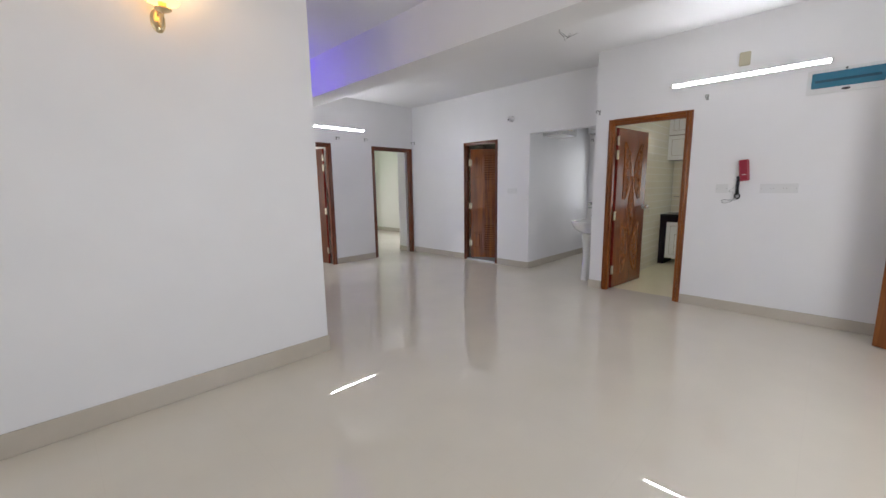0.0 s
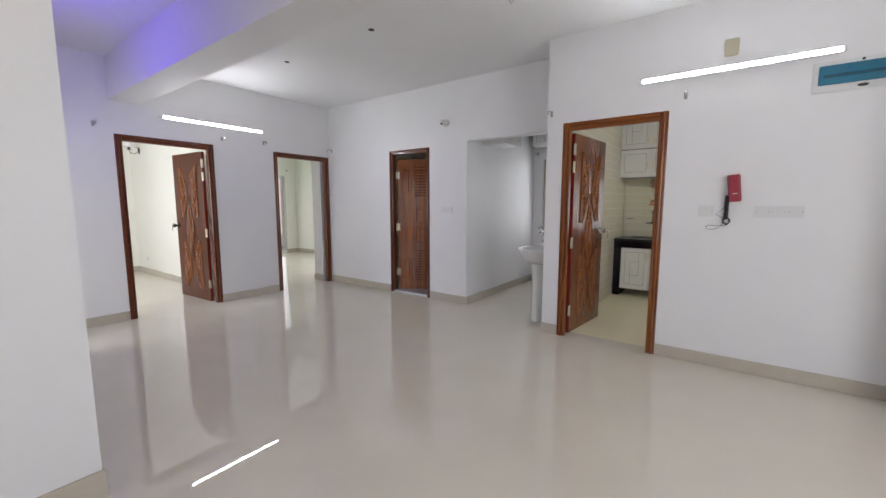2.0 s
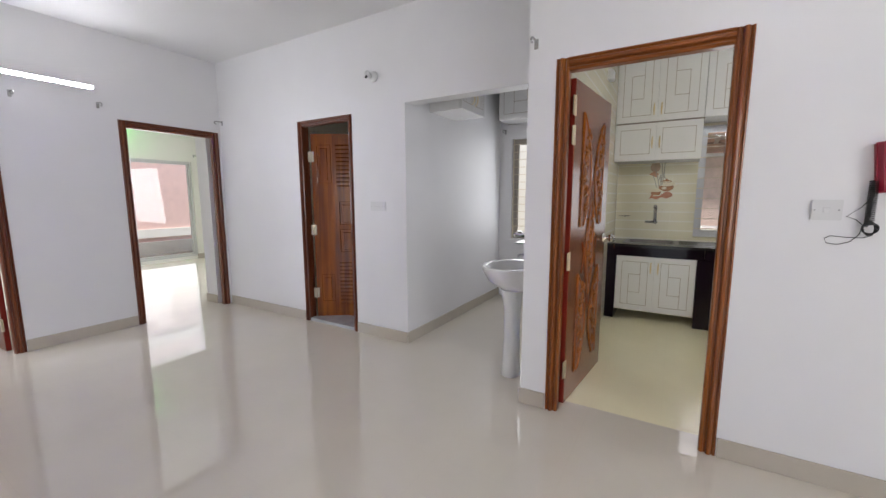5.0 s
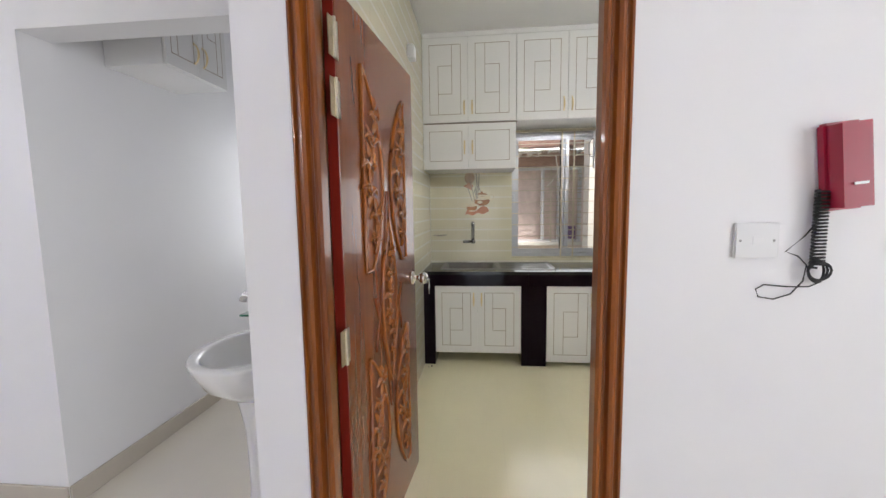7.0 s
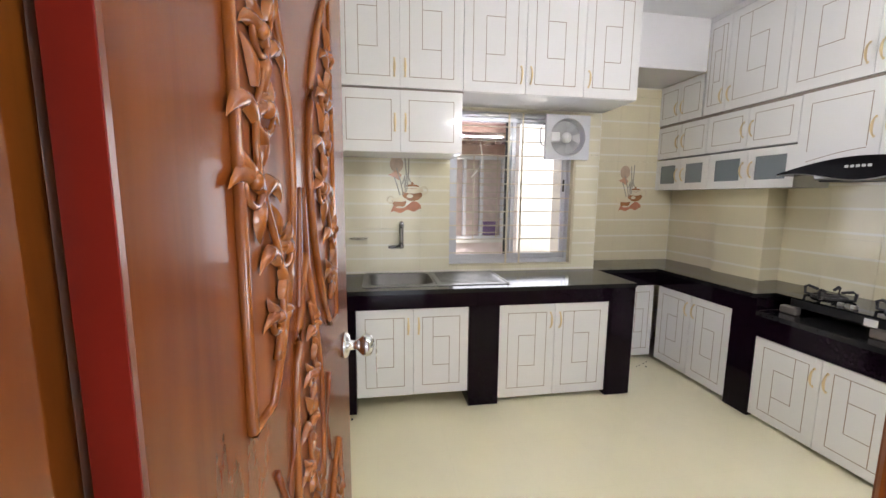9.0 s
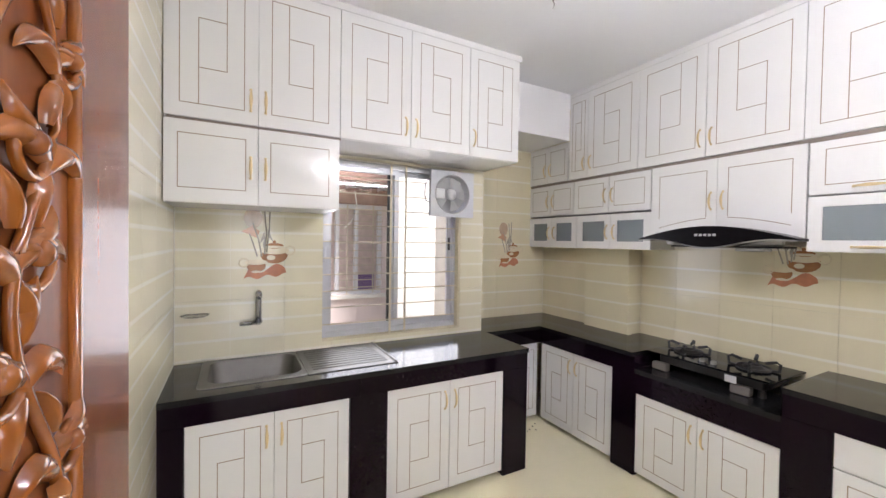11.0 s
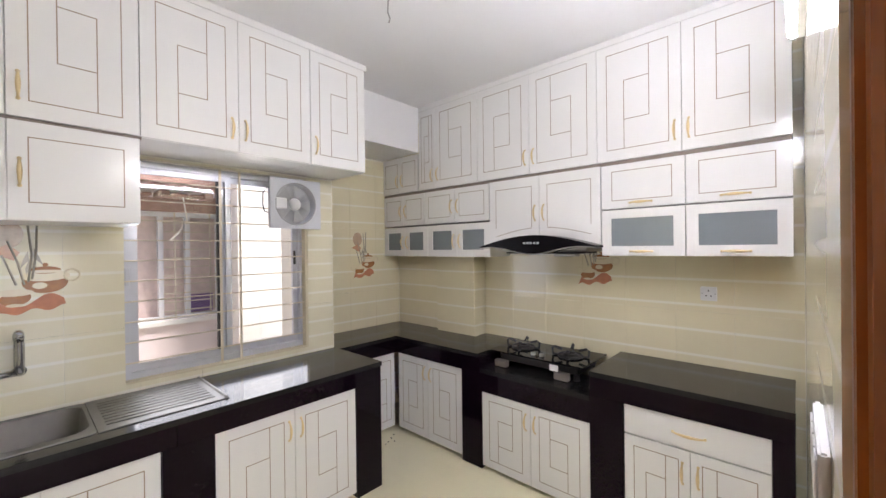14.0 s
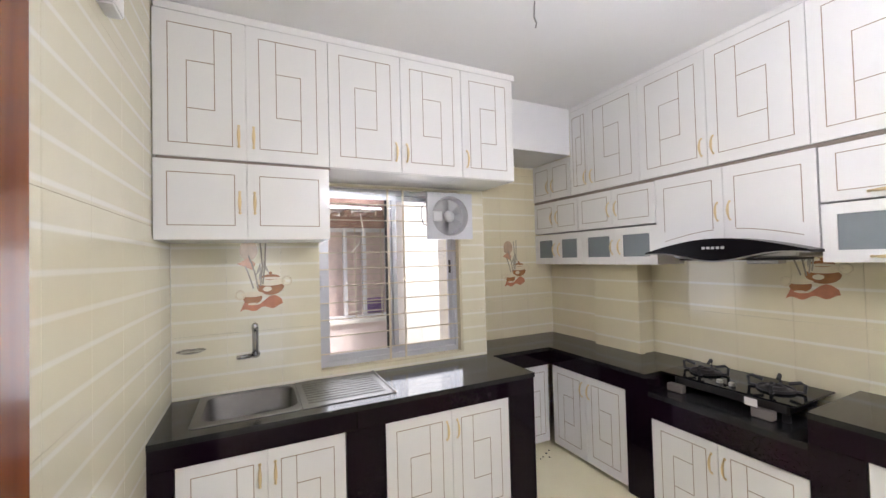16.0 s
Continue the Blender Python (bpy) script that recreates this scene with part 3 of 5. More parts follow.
door_frame(pose(KX - 0.004, 2.645, 0, 0, 0, -90), 0.9, 2.13, 0.169, "door_frame_1", "moulded red-brown timber kitchen door frame", mats=(M_FRAME, M_HEAD))
door_frame(pose(3.715, FY - 0.004, 0), 1.04, 2.13, 0.13, "door_frame_2", "dark red-brown timber bedroom door frame")
door_frame(pose(5.6, FY - 0.004, 0), 1.0, 2.13, 0.13, "door_frame_3", "dark red-brown timber bedroom door frame")
door_frame(pose(TX - 0.004, 5.453, 0, 0, 0, -90), 0.763, 2.13, 0.13, "door_frame_4", "narrow brown timber bathroom door frame", 0.055)
door_frame(pose(LX + 0.004, 5.88, 0, 0, 0, 90), 0.86, 2.13, 0.13, "door_frame_5", "dark red-brown timber side door frame")
door_frame(pose(5.4, -1.456, 0, 0, 0, 180), 1.0, 2.13, 0.13, "door_frame_6", "brown timber entrance door frame")
STRIKE = thing("strike_plate", pose(6.31, 1.7815, 1.02), "steel strike plate with blue film on the door jamb", "strike plate")
part("plate", boxm(-0.016, 0.0065, -0.001, 0.0012, -0.035, 0.035, 0.0004), M_STEEL, STRIKE)
part("film", boxm(-0.004, 0.007, 0.0014, 0.004, -0.026, 0.03), M_BLUE, STRIKE, "blue protective film")
carved_leaf("kitchen_door", pose(6.262, 2.555, 0, 0, 0, -5.8), 0.822, 2.045, M_LEAF, "open carved varnished wooden door beside the kitchen wall", 3)
carved_leaf("bedroom_door", pose(4.655, 7.0, 0, 0, 0, -86.5), 0.82, 2.045, M_DARKLEAF, "open dark carved wooden bedroom door", 4, True, metal=material("dark_bronze", (0.06, 0.05, 0.045), 0.25, metal=1.0))


def panelled_leaf(name, m, w, h, mat, label, panels, louvres, hinges=True):
    t = thing(name, m, label, "door")
    part("panel", boxm(0, w, 0, 0.04, 0.01, h, 0.003), mat, t)
    for x0, x1, z0, z1 in panels:
        bm = bmesh.new()
        A = [(x0, 0.0, z0), (x1, 0.0, z0), (x1, 0.0, z1), (x0, 0.0, z1)]
        tube(bm, [(x0, -0.001, z0), (x1, -0.001, z0)], 0.006, 6)
        tube(bm, [(x0, -0.001, z1), (x1, -0.001, z1)], 0.006, 6)
        tube(bm, [(x0, -0.001, z0), (x0, -0.001, z1)], 0.006, 6)
        tube(bm, [(x1, -0.001, z0), (x1, -0.001, z1)], 0.006, 6)
        solid(bm, x0 + 0.03, x1 - 0.03, -0.007, 0.001, z0 + 0.03, z1 - 0.03, 0.005)
        part("raised_panel", bm, mat, t)
    for x0, x1, z0, z1, k in louvres:
        for i in range(k):
            z = z0 + (z1 - z0) * (i + 0.5) / k
            bm = bmesh.new()
            prism(bm, [(0.001, z + 0.012), (-0.009, z - 0.006), (-0.009, z - 0.012), (0.001, z - 0.012)], x0, x1, "yz")
            part("louvre", bm, mat, t)
    if hinges:
        for z in (0.3, 1.0, 1.78):
            hinge(t, 0.0, -0.001, z)
    return t


bath = panelled_leaf("bathroom_door", pose(TX + 0.10, 5.385, 0, 0, 0, -56), 0.66, 2.02, M_BATH, "half-open varnished bathroom door with louvred panels",
                     [(0.06, 0.2, 0.2, 0.5), (0.06, 0.2, 1.5, 1.9), (0.28, 0.6, 0.75, 1.0), (0.28, 0.6, 1.05, 1.3)], [(0.26, 0.62, 0.15, 0.65, 12), (0.26, 0.62, 1.45, 1.92, 11)])
entry = panelled_leaf("entrance_door", pose(5.3, -0.63, 0, 0, 0, 58), 1.02, 2.06, M_TEAK, "open orange-brown carved timber entrance door",
                      [(0.12, 0.86, 0.25, 0.75), (0.12, 0.86, 0.85, 1.2), (0.12, 0.86, 1.3, 1.9)], [], False)
bm = boxm(0.935, 0.985, -0.006, 0.0, 0.9, 1.14, 0.003)
M_DULL = material("dull_steel", (0.25, 0.24, 0.23), 0.4, metal=0.9)
part("handle_plate", bm, M_DULL, entry, "long steel handle plate")
bm = tube(bmesh.new(), [(0.96, -0.004, 1.04), (0.96, -0.05, 1.04), (0.95, -0.056, 1.04), (0.85, -0.056, 1.043), (0.835, -0.05, 1.05)], 0.009, 10)
part("lever", bm, M_DULL, entry, smooth=True)
for o in entry.children_recursive:
    o.data.transform(Matrix.Translation((0, 0.04, 0)) @ Matrix.Diagonal((1, -1, 1, 1)))
    o.data.flip_normals()

# ---- kitchen joinery ----
def bow_handle(bm, x, z, length, upright=True, y=0.0):
    """A flattened brass bow, broad in the middle and narrow at its feet."""
    n, seg, rings = 14, 10, []
    for i in range(n + 1):
        s = i / n
        d = y - 0.004 - 0.022 * math.sin(math.pi * s) ** 0.6
        o = (s - 0.5) * length
        half, thick = 0.0042 + 0.004 * math.sin(math.pi * s) ** 1.5, 0.0042
        row = []
        for k in range(seg):
            a = 2 * math.pi * k / seg
            u, v = half * math.cos(a), d + thick * math.sin(a)
            row.append(bm.verts.new((x + u, v, z + o) if upright else (x + o, v, z + u)))
        rings.append(row)
    for A, B in zip(rings, rings[1:]):
        for k in range(seg):
            bm.faces.new((A[k], A[(k + 1) % seg], B[(k + 1) % seg], B[k]))
    bm.faces.new(rings[0][::-1])
    bm.faces.new(rings[-1])
    for s in (-0.5, 0.5):
        p = (x, y - 0.002, z + s * length) if upright else (x + s * length, y - 0.002, z)
        ball(bm, p, 0.0075, 0.004, 0.0075, u=8, v=5)
    return bm


def strips(bm, segs, y, w=0.0042):
    """Routed lines, drawn as shallow inlaid strips."""
    for x0, z0, x1, z1 in segs:
        if abs(x0 - x1) < 1e-6:
            solid(bm, x0 - w / 2, x0 + w / 2, y - 0.0006, y + 0.001, min(z0, z1) - w / 2, max(z0, z1) + w / 2)
        else:
            solid(bm, min(x0, x1) + w / 2, max(x0, x1) - w / 2, y - 0.0007, y + 0.001, z0 - w / 2, z0 + w / 2)
    return bm


def key_pattern(x0, x1, z0, z1, mirror):
    """The stepped rectangle that is routed into the doors."""
    w, h = x1 - x0, z1 - z0
    a, b = x0 + min(0.062, w * 0.16), x1 - min(0.062, w * 0.16)
    lo, hi = z0 + min(0.068, h * 0.11), z1 - min(0.06, h * 0.1)
    p, q = x0 + w * 0.35, x0 + w * 0.65
    r, s = z0 + h * 0.34, z0 + h * 0.67
    segs = [(a, lo, b, lo), (a, hi, b, hi), (a, lo, a, hi), (b, lo, b, hi), (p, r, q, r), (p, s, q, s), (p, r, p, s), (q, r, q, s)]
    up, dn = (q, p) if not mirror else (p, q)
    return segs + [(up, s, up, hi), (dn, lo, dn, r)]


def frame_pattern(x0, x1, z0, z1):
    a, b = x0 + min(0.065, (x1 - x0) * 0.14), x1 - min(0.065, (x1 - x0) * 0.14)
    lo, hi = z0 + (z1 - z0) * 0.18, z1 - (z1 - z0) * 0.16
    return [(a, lo, b, lo), (a, hi, b, hi), (a, lo, a, hi), (b, lo, b, hi)]


def cabinet(name, m, w, h, depth, doors, label, group, pattern="key", handle="low", flap=False, glazed=False, arch=0.0):
    """A unit with front at y=0 and body behind it. doors: the widths' shares, from the left."""
    t = thing(name, m, label, "cabinet", group)
    T = 0.018
    if arch:
        n = 16
        poly = [(0.002, h), (0.002, 0.0)] + [(w * i / n, arch * math.sin(math.pi * i / n)) for i in range(1, n)] + [(w - 0.002, 0.0), (w - 0.002, h)]
        part("body", prism(bmesh.new(), poly, T + 0.002, depth, "xz"), M_CAB, t)
    elif glazed:
        part("body", cells((0.001, w - 0.001), (T + 0.002, depth), (0.0, h), [(0.02, w - 0.02, -1, depth - 0.015, 0.018, h - 0.018)]), M_CAB, t)
    else:
        part("body", boxm(0.001, w - 0.001, T + 0.002, depth, 0.0, h), M_CAB, t)
    edges = [0.0]
    for d in doors:
        edges.append(edges[-1] + d * w)
    for i in range(len(doors)):
        x0, x1, g = edges[i] + 0.0015, edges[i + 1] - 0.0015, 0.0015
        mirror = i % 2 == 1
        if glazed:
            r = 0.055 if w > 0.7 else 0.058
            bm = cells((x0, x1), (0.0, T), (g, h - g), [(x0 + r, x1 - r, -1, 1, 0.06, h - 0.055)])
        elif arch:
            n = 10
            bot = [(x0 + (x1 - x0) * k / n, arch * math.sin(math.pi * (x0 + (x1 - x0) * k / n) / w) + g) for k in range(n + 1)]
            bm = prism(bmesh.new(), [(x0, h - g)] + bot + [(x1, h - g)], 0.0, T, "xz")
        else:
            bm = boxm(x0, x1, 0.0, T, g, h - g, 0.0015)
        d = part("door", bm, M_CAB, t)
        bm = bmesh.new()
        if glazed:
            part("pane", boxm(x0 + r - 0.004, x1 - r + 0.004, 0.007, 0.011, 0.056, h - 0.051), M_FROST, d, "grey frosted glass pane")
            bm.free()
        else:
            if arch:
                segs = frame_pattern(x0, x1, arch * 0.9, h)
                lo = segs[0][1]
                segs = segs[1:]
                strips(bm, segs, 0.0)
                a, b = segs[1][0], segs[2][0]
                k = 10
                for q in range(k):
                    xa, xb = a + (b - a) * q / k, a + (b - a) * (q + 1) / k
                    za, zb = (arch * math.sin(math.pi * v / w) + 0.065 for v in (xa, xb))
                    dd = 0.0021
                    vs = [bm.verts.new(p) for p in ((xa, -0.0006, za - dd), (xb, -0.0006, zb - dd), (xb, -0.0006, zb + dd), (xa, -0.0006, za + dd))]
                    bm.faces.new(vs)
            else:
                bm.free()
                bm = None
                for seg in (key_pattern(x0, x1, g, h - g, mirror) if pattern == "key" else frame_pattern(x0, x1, g, h - g)):
                    part("routed_line", strips(bmesh.new(), [seg], 0.0), M_GROOVE, d, "thin brown routed line")
            if bm:
                part("routed_line", bm, M_GROOVE, d, "thin brown routed line")
        bm = bmesh.new()
        if flap:
            bow_handle(bm, (x0 + x1) / 2, 0.032 if not glazed else 0.028, 0.12, False)
        else:
            hx = x1 - 0.033 if not mirror else x0 + 0.033
            if handle == "right":
                hx = x0 + 0.033
            hz = {"low": 0.125, "high": h - 0.12, "mid": h * 0.48, "right": 0.125}[handle]
            bow_handle(bm, hx, hz, min(0.105, h * 0.5))
        part("handle", bm, M_GOLD, d, "curved brass handle", smooth=True)
    return t


def on_window(y, z, x=8.598):
    return pose(x, y, z, 0, 0, -90)


def on_hob(x, z, y=-0.31):
    return pose(x, y, z, 0, 0, 180)


UPW, UPH, LOW = "tall cupboards over the window", "cupboards over the hob", "cupboards under the worktop"
TALL = "tall off-white lacquered wall cupboard with stepped brown lines"
D1 = WX - 0.004 - 8.598
cabinet("wall_cabinet", on_window(2.632, 2.142), 0.816, 0.716, D1, (0.49, 0.51), TALL, UPW)
cabinet("wall_cabinet", on_window(1.815, 2.142), 0.855, 0.716, D1, (0.505, 0.495), TALL, UPW)
cabinet("wall_cabinet", on_window(0.959, 2.142), 0.414, 0.716, D1, (1.0,), "narrow off-white lacquered wall cupboard beside the beam", UPW, handle="right")
cabinet("wall_cabinet", on_window(2.632, 1.737, 8.592), 0.814, 0.392, D1 + 0.006, (0.492, 0.508), "low off-white wall cupboard above the sink", UPW, "frame", "mid")
D2 = -0.31 - SY - 0.004
cabinet("wall_cabinet", on_hob(9.455, 2.135), 0.5, 0.35, D2, (0.5, 0.5), "short off-white wall cupboard under the beam", UPH, "frame")
cabinet("wall_cabinet", on_hob(8.938, 2.135), 0.676, 0.725, D2, (0.3, 0.7), TALL, UPH)
cabinet("wall_cabinet", on_hob(8.262, 2.135), 0.962, 0.725, D2, (0.49, 0.51), TALL, UPH)
cabinet("wall_cabinet", on_hob(7.3, 2.135), 0.935, 0.725, D2, (0.505, 0.495), TALL, UPH)
SHORT = "short off-white lacquered wall cupboard with a brown line"
cabinet("wall_cabinet", on_hob(9.455, 1.822, -0.316), 0.575, 0.292, D2 - 0.006, (0.5, 0.5), SHORT, UPH, "frame", "mid")
cabinet("wall_cabinet", on_hob(8.878, 1.822, -0.316), 0.724, 0.292, D2 - 0.006, (0.5, 0.5), SHORT, UPH, "frame", "mid")
cabinet("glass_cabinet", on_hob(9.455, 1.53, -0.316), 0.615, 0.28, D2 - 0.006, (0.5, 0.5), "small off-white cupboard with frosted glass doors", UPH, handle="mid", glazed=True)
cabinet("glass_cabinet", on_hob(8.838, 1.53, -0.316), 0.69, 0.28, D2 - 0.006, (0.5, 0.5), "small off-white cupboard with frosted glass doors", UPH, handle="mid", glazed=True)
cabinet("hood_cabinet", on_hob(8.148, 1.605, -0.312), 0.866, 0.512, D2 - 0.002, (0.5, 0.5), "off-white cupboard with arched bottom above the hood", UPH, "frame", "mid", arch=0.075)
cabinet("wall_cabinet", on_hob(7.278, 1.838, -0.316), 0.463, 0.276, D2 - 0.006, (1.0,), "off-white lift-up wall cupboard", UPH, "frame", flap=True)
cabinet("wall_cabinet", on_hob(6.813, 1.838, -0.316), 0.448, 0.276, D2 - 0.006, (1.0,), "off-white lift-up wall cupboard", UPH, "frame", flap=True)
cabinet("glass_cabinet", on_hob(7.278, 1.545, -0.316), 0.463, 0.287, D2 - 0.006, (1.0,), "lift-up wall cupboard with a wide frosted pane", UPH, flap=True, glazed=True)
cabinet("glass_cabinet", on_hob(6.813, 1.545, -0.316), 0.448, 0.287, D2 - 0.006, (1.0,), "lift-up wall cupboard with a wide frosted pane", UPH, flap=True, glazed=True)
# fillers between the cupboards and the ceiling
for bm in (boxm(8.6, WX - 0.004, 0.525, 2.624, 2.86, KH - 0.001), boxm(6.365, 8.938, SY + 0.004, -0.312, 2.862, KH - 0.001)):
    tagged(part("cupboard_filler", bm, M_CAB), "off-white filler board under the ceiling", "filler board")
# dark strips that stand in for the shade in the seams between cupboard rows
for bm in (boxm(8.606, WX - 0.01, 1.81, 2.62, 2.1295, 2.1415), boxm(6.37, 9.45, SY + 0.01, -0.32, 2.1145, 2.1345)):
    tagged(part("shadow_board", bm, M_GAP), "dark strip standing in for shade between cupboard rows", "board")

FR = 8.462
BASE = "off-white base cupboard with stepped brown lines and brass handles"
cabinet("base_cabinet", on_window(2.535, 0.108, FR), 0.753, 0.604, 0.5, (0.5, 0.5), BASE, LOW, handle="high")
cabinet("base_cabinet", on_window(1.564, 0.035, FR), 0.818, 0.677, 0.5, (0.5, 0.5), BASE, LOW, handle="high")
cabinet("base_cabinet", on_window(0.55, 0.035, 9.012), 0.6, 0.65, 0.42, (0.55, 0.45), BASE, LOW, handle="high")
cabinet("base_cabinet", on_hob(8.972, 0.03, -0.062), 0.728, 0.66, 0.5, (0.5, 0.5), BASE, LOW, handle="high")
cabinet("base_cabinet", on_hob(8.056, 0.025, -0.062), 0.79, 0.536, 0.5, (0.5, 0.5), BASE, LOW, handle="high")
cabinet("base_cabinet", on_hob(7.074, 0.025, -0.062), 0.632, 0.542, 0.5, (0.5, 0.5), BASE, LOW, handle="high")
dr = thing("drawer_unit", on_hob(7.074, 0.573, -0.062), "off-white drawer with one long brass handle", "drawer", LOW)
part("body", boxm(0.002, 0.63, 0.02, 0.5, 0, 0.156), M_CAB, dr)
d = part("drawer_front", boxm(0.0015, 0.6305, 0, 0.018, 0.001, 0.156, 0.0015), M_CAB, dr)
part("handle", bow_handle(bmesh.new(), 0.31, 0.075, 0.14, False), M_GOLD, d, "curved brass handle", smooth=True)

# ---- worktops ----
TOPZ = 0.843
wt = thing("worktop", pose(0, 0, 0), "black granite worktop with deep fascia and leg panels", "worktop")
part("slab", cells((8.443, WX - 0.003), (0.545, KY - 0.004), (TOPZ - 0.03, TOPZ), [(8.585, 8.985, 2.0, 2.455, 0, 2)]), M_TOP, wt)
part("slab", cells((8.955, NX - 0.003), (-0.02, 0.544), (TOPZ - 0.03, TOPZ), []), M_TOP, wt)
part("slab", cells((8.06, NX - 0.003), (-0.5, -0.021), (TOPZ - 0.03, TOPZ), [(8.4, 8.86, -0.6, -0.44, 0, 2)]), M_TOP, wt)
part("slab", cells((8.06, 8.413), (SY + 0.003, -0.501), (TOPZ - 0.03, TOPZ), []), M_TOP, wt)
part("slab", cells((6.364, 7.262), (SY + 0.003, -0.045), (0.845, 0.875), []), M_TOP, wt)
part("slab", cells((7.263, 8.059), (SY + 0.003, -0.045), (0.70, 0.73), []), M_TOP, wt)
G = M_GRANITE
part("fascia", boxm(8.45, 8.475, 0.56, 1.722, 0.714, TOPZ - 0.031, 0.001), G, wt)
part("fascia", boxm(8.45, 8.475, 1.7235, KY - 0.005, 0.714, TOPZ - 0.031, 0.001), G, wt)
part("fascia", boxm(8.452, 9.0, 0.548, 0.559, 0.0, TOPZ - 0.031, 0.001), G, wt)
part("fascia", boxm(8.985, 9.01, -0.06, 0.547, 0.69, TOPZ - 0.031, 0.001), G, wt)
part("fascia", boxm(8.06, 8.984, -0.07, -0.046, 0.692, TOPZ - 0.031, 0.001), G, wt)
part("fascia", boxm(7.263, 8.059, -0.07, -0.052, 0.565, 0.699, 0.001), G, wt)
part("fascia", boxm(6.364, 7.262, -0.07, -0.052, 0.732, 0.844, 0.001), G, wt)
part("side_panel", boxm(8.06, 8.075, SY + 0.01, -0.071, 0.731, TOPZ - 0.031), G, wt)
part("side_panel", boxm(7.247, 7.262, SY + 0.01, -0.071, 0.731, 0.844), G, wt)
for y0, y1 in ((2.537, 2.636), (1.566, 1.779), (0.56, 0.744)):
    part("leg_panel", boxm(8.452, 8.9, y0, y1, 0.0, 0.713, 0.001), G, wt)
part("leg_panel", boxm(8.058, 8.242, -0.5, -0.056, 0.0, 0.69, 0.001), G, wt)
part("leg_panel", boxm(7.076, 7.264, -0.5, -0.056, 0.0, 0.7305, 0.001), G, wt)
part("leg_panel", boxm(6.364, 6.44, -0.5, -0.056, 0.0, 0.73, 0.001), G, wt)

# ---- sink ----
sk = thing("kitchen_sink", pose(0, 0, TOPZ), "stainless steel sink with ribbed drainer, set in the worktop", "sink")
bm = bmesh.new()
def ring(x0, x1, y0, y1, r, z, n=5):
    out = []
    for cx, cy, a0 in ((x1 - r, y1 - r, 0), (x0 + r, y1 - r, 90), (x0 + r, y0 + r, 180), (x1 - r, y0 + r, 270)):
        out += [bm.verts.new((cx + r * math.cos(radians(a0 + 90 * i / n)), cy + r * math.sin(radians(a0 + 90 * i / n)), z)) for i in range(n + 1)]
    return out
plan = [ring(8.535, 9.02, 1.985, 2.495, 0.03, 0.0005), ring(8.537, 9.018, 1.987, 2.493, 0.03, 0.005), ring(8.585, 8.985, 2.0, 2.455, 0.075, 0.005)]
for A, B in zip(plan, plan[1:]):
    for i in range(len(A)):
        bm.faces.new((A[i], A[(i + 1) % len(A)], B[(i + 1) % len(A)], B[i]))
part("rim", bm, M_SINK, sk)
part("drainer", boxm(8.535, 9.02, 1.47, 1.984, 0.0005, 0.005, 0.001), M_SINK, sk)
bm = bmesh.new()
rs = [ring(8.585, 8.985, 2.0, 2.455, 0.075, 0.0048), ring(8.594, 8.976, 2.009, 2.446, 0.07, -0.008), ring(8.604, 8.966, 2.019, 2.436, 0.07, -0.14), ring(8.62, 8.95, 2.035, 2.42, 0.06, -0.162), ring(8.66, 8.91, 2.075, 2.38, 0.04, -0.172)]
for A, B in zip(rs, rs[1:]):
    for i in range(len(A)):
        bm.faces.new((A[i], A[(i + 1) % len(A)], B[(i + 1) % len(A)], B[i]))
bm.faces.new(rs[-1])
part("bowl", bm, material("sink_bowl_steel", (0.17, 0.162, 0.155), 0.48, metal=1.0, vary=0.1, scale=20), sk, "deep rounded steel bowl", smooth=True)
for i in range(9):
    x = 8.60 + i * 0.043
    part("drainer_rib", tube(bmesh.new(), [(x, 1.52, 0.0045), (x, 1.95, 0.0045)], 0.0045, 6), M_SINK, sk, smooth=True)
part("raised_edge", tube(bmesh.new(), [(8.545, 1.48, 0.006), (9.01, 1.48, 0.006)], 0.008, 6), M_SINK, sk)
tp = thing("kitchen_tap", pose(WX, 2.205, 1.06), "chrome swan tap on the tiled wall", "tap")
bm = tube(bmesh.new(), [(0, 0, 0), (-0.035, 0, 0.0), (-0.05, 0, 0.012), (-0.056, 0, 0.04), (-0.058, 0, 0.13), (-0.062, 0, 0.165), (-0.08, 0.001, 0.184), (-0.105, 0.002, 0.184), (-0.122, 0.002, 0.168)], 0.018, 14)
part("spout", bm, M_TAP, tp, smooth=True)
bm = tube(bmesh.new(), [(-0.035, 0.005, 0.0), (-0.06, 0.07, 0.0), (-0.07, 0.1, 0.002)], 0.016, 12, 0.011)
part("lever", bm, M_TAP, tp, smooth=True)
part("flange", lathe(bmesh.new(), [(0, 0), (0.026, 0), (0.024, 0.008), (0.014, 0.012)], 20, Matrix.Rotation(radians(-90), 4, 'Y')), M_TAP, tp, smooth=True)
sd = thing("soap_dish", pose(WX, 2.53, 1.125), "small chrome soap dish on the tiled wall", "soap dish")
part("dish", lathe(bmesh.new(), [(0, -0.006), (0.05, -0.004), (0.07, 0.004), (0.072, 0.006), (0.05, 0.0), (0, -0.002)], 24, Matrix.Translation((-0.07, 0, 0))), M_TAP, sd, smooth=True)
part("bracket", boxm(-0.02, 0, -0.012, 0.012, -0.012, 0.004, 0.002), M_TAP, sd)

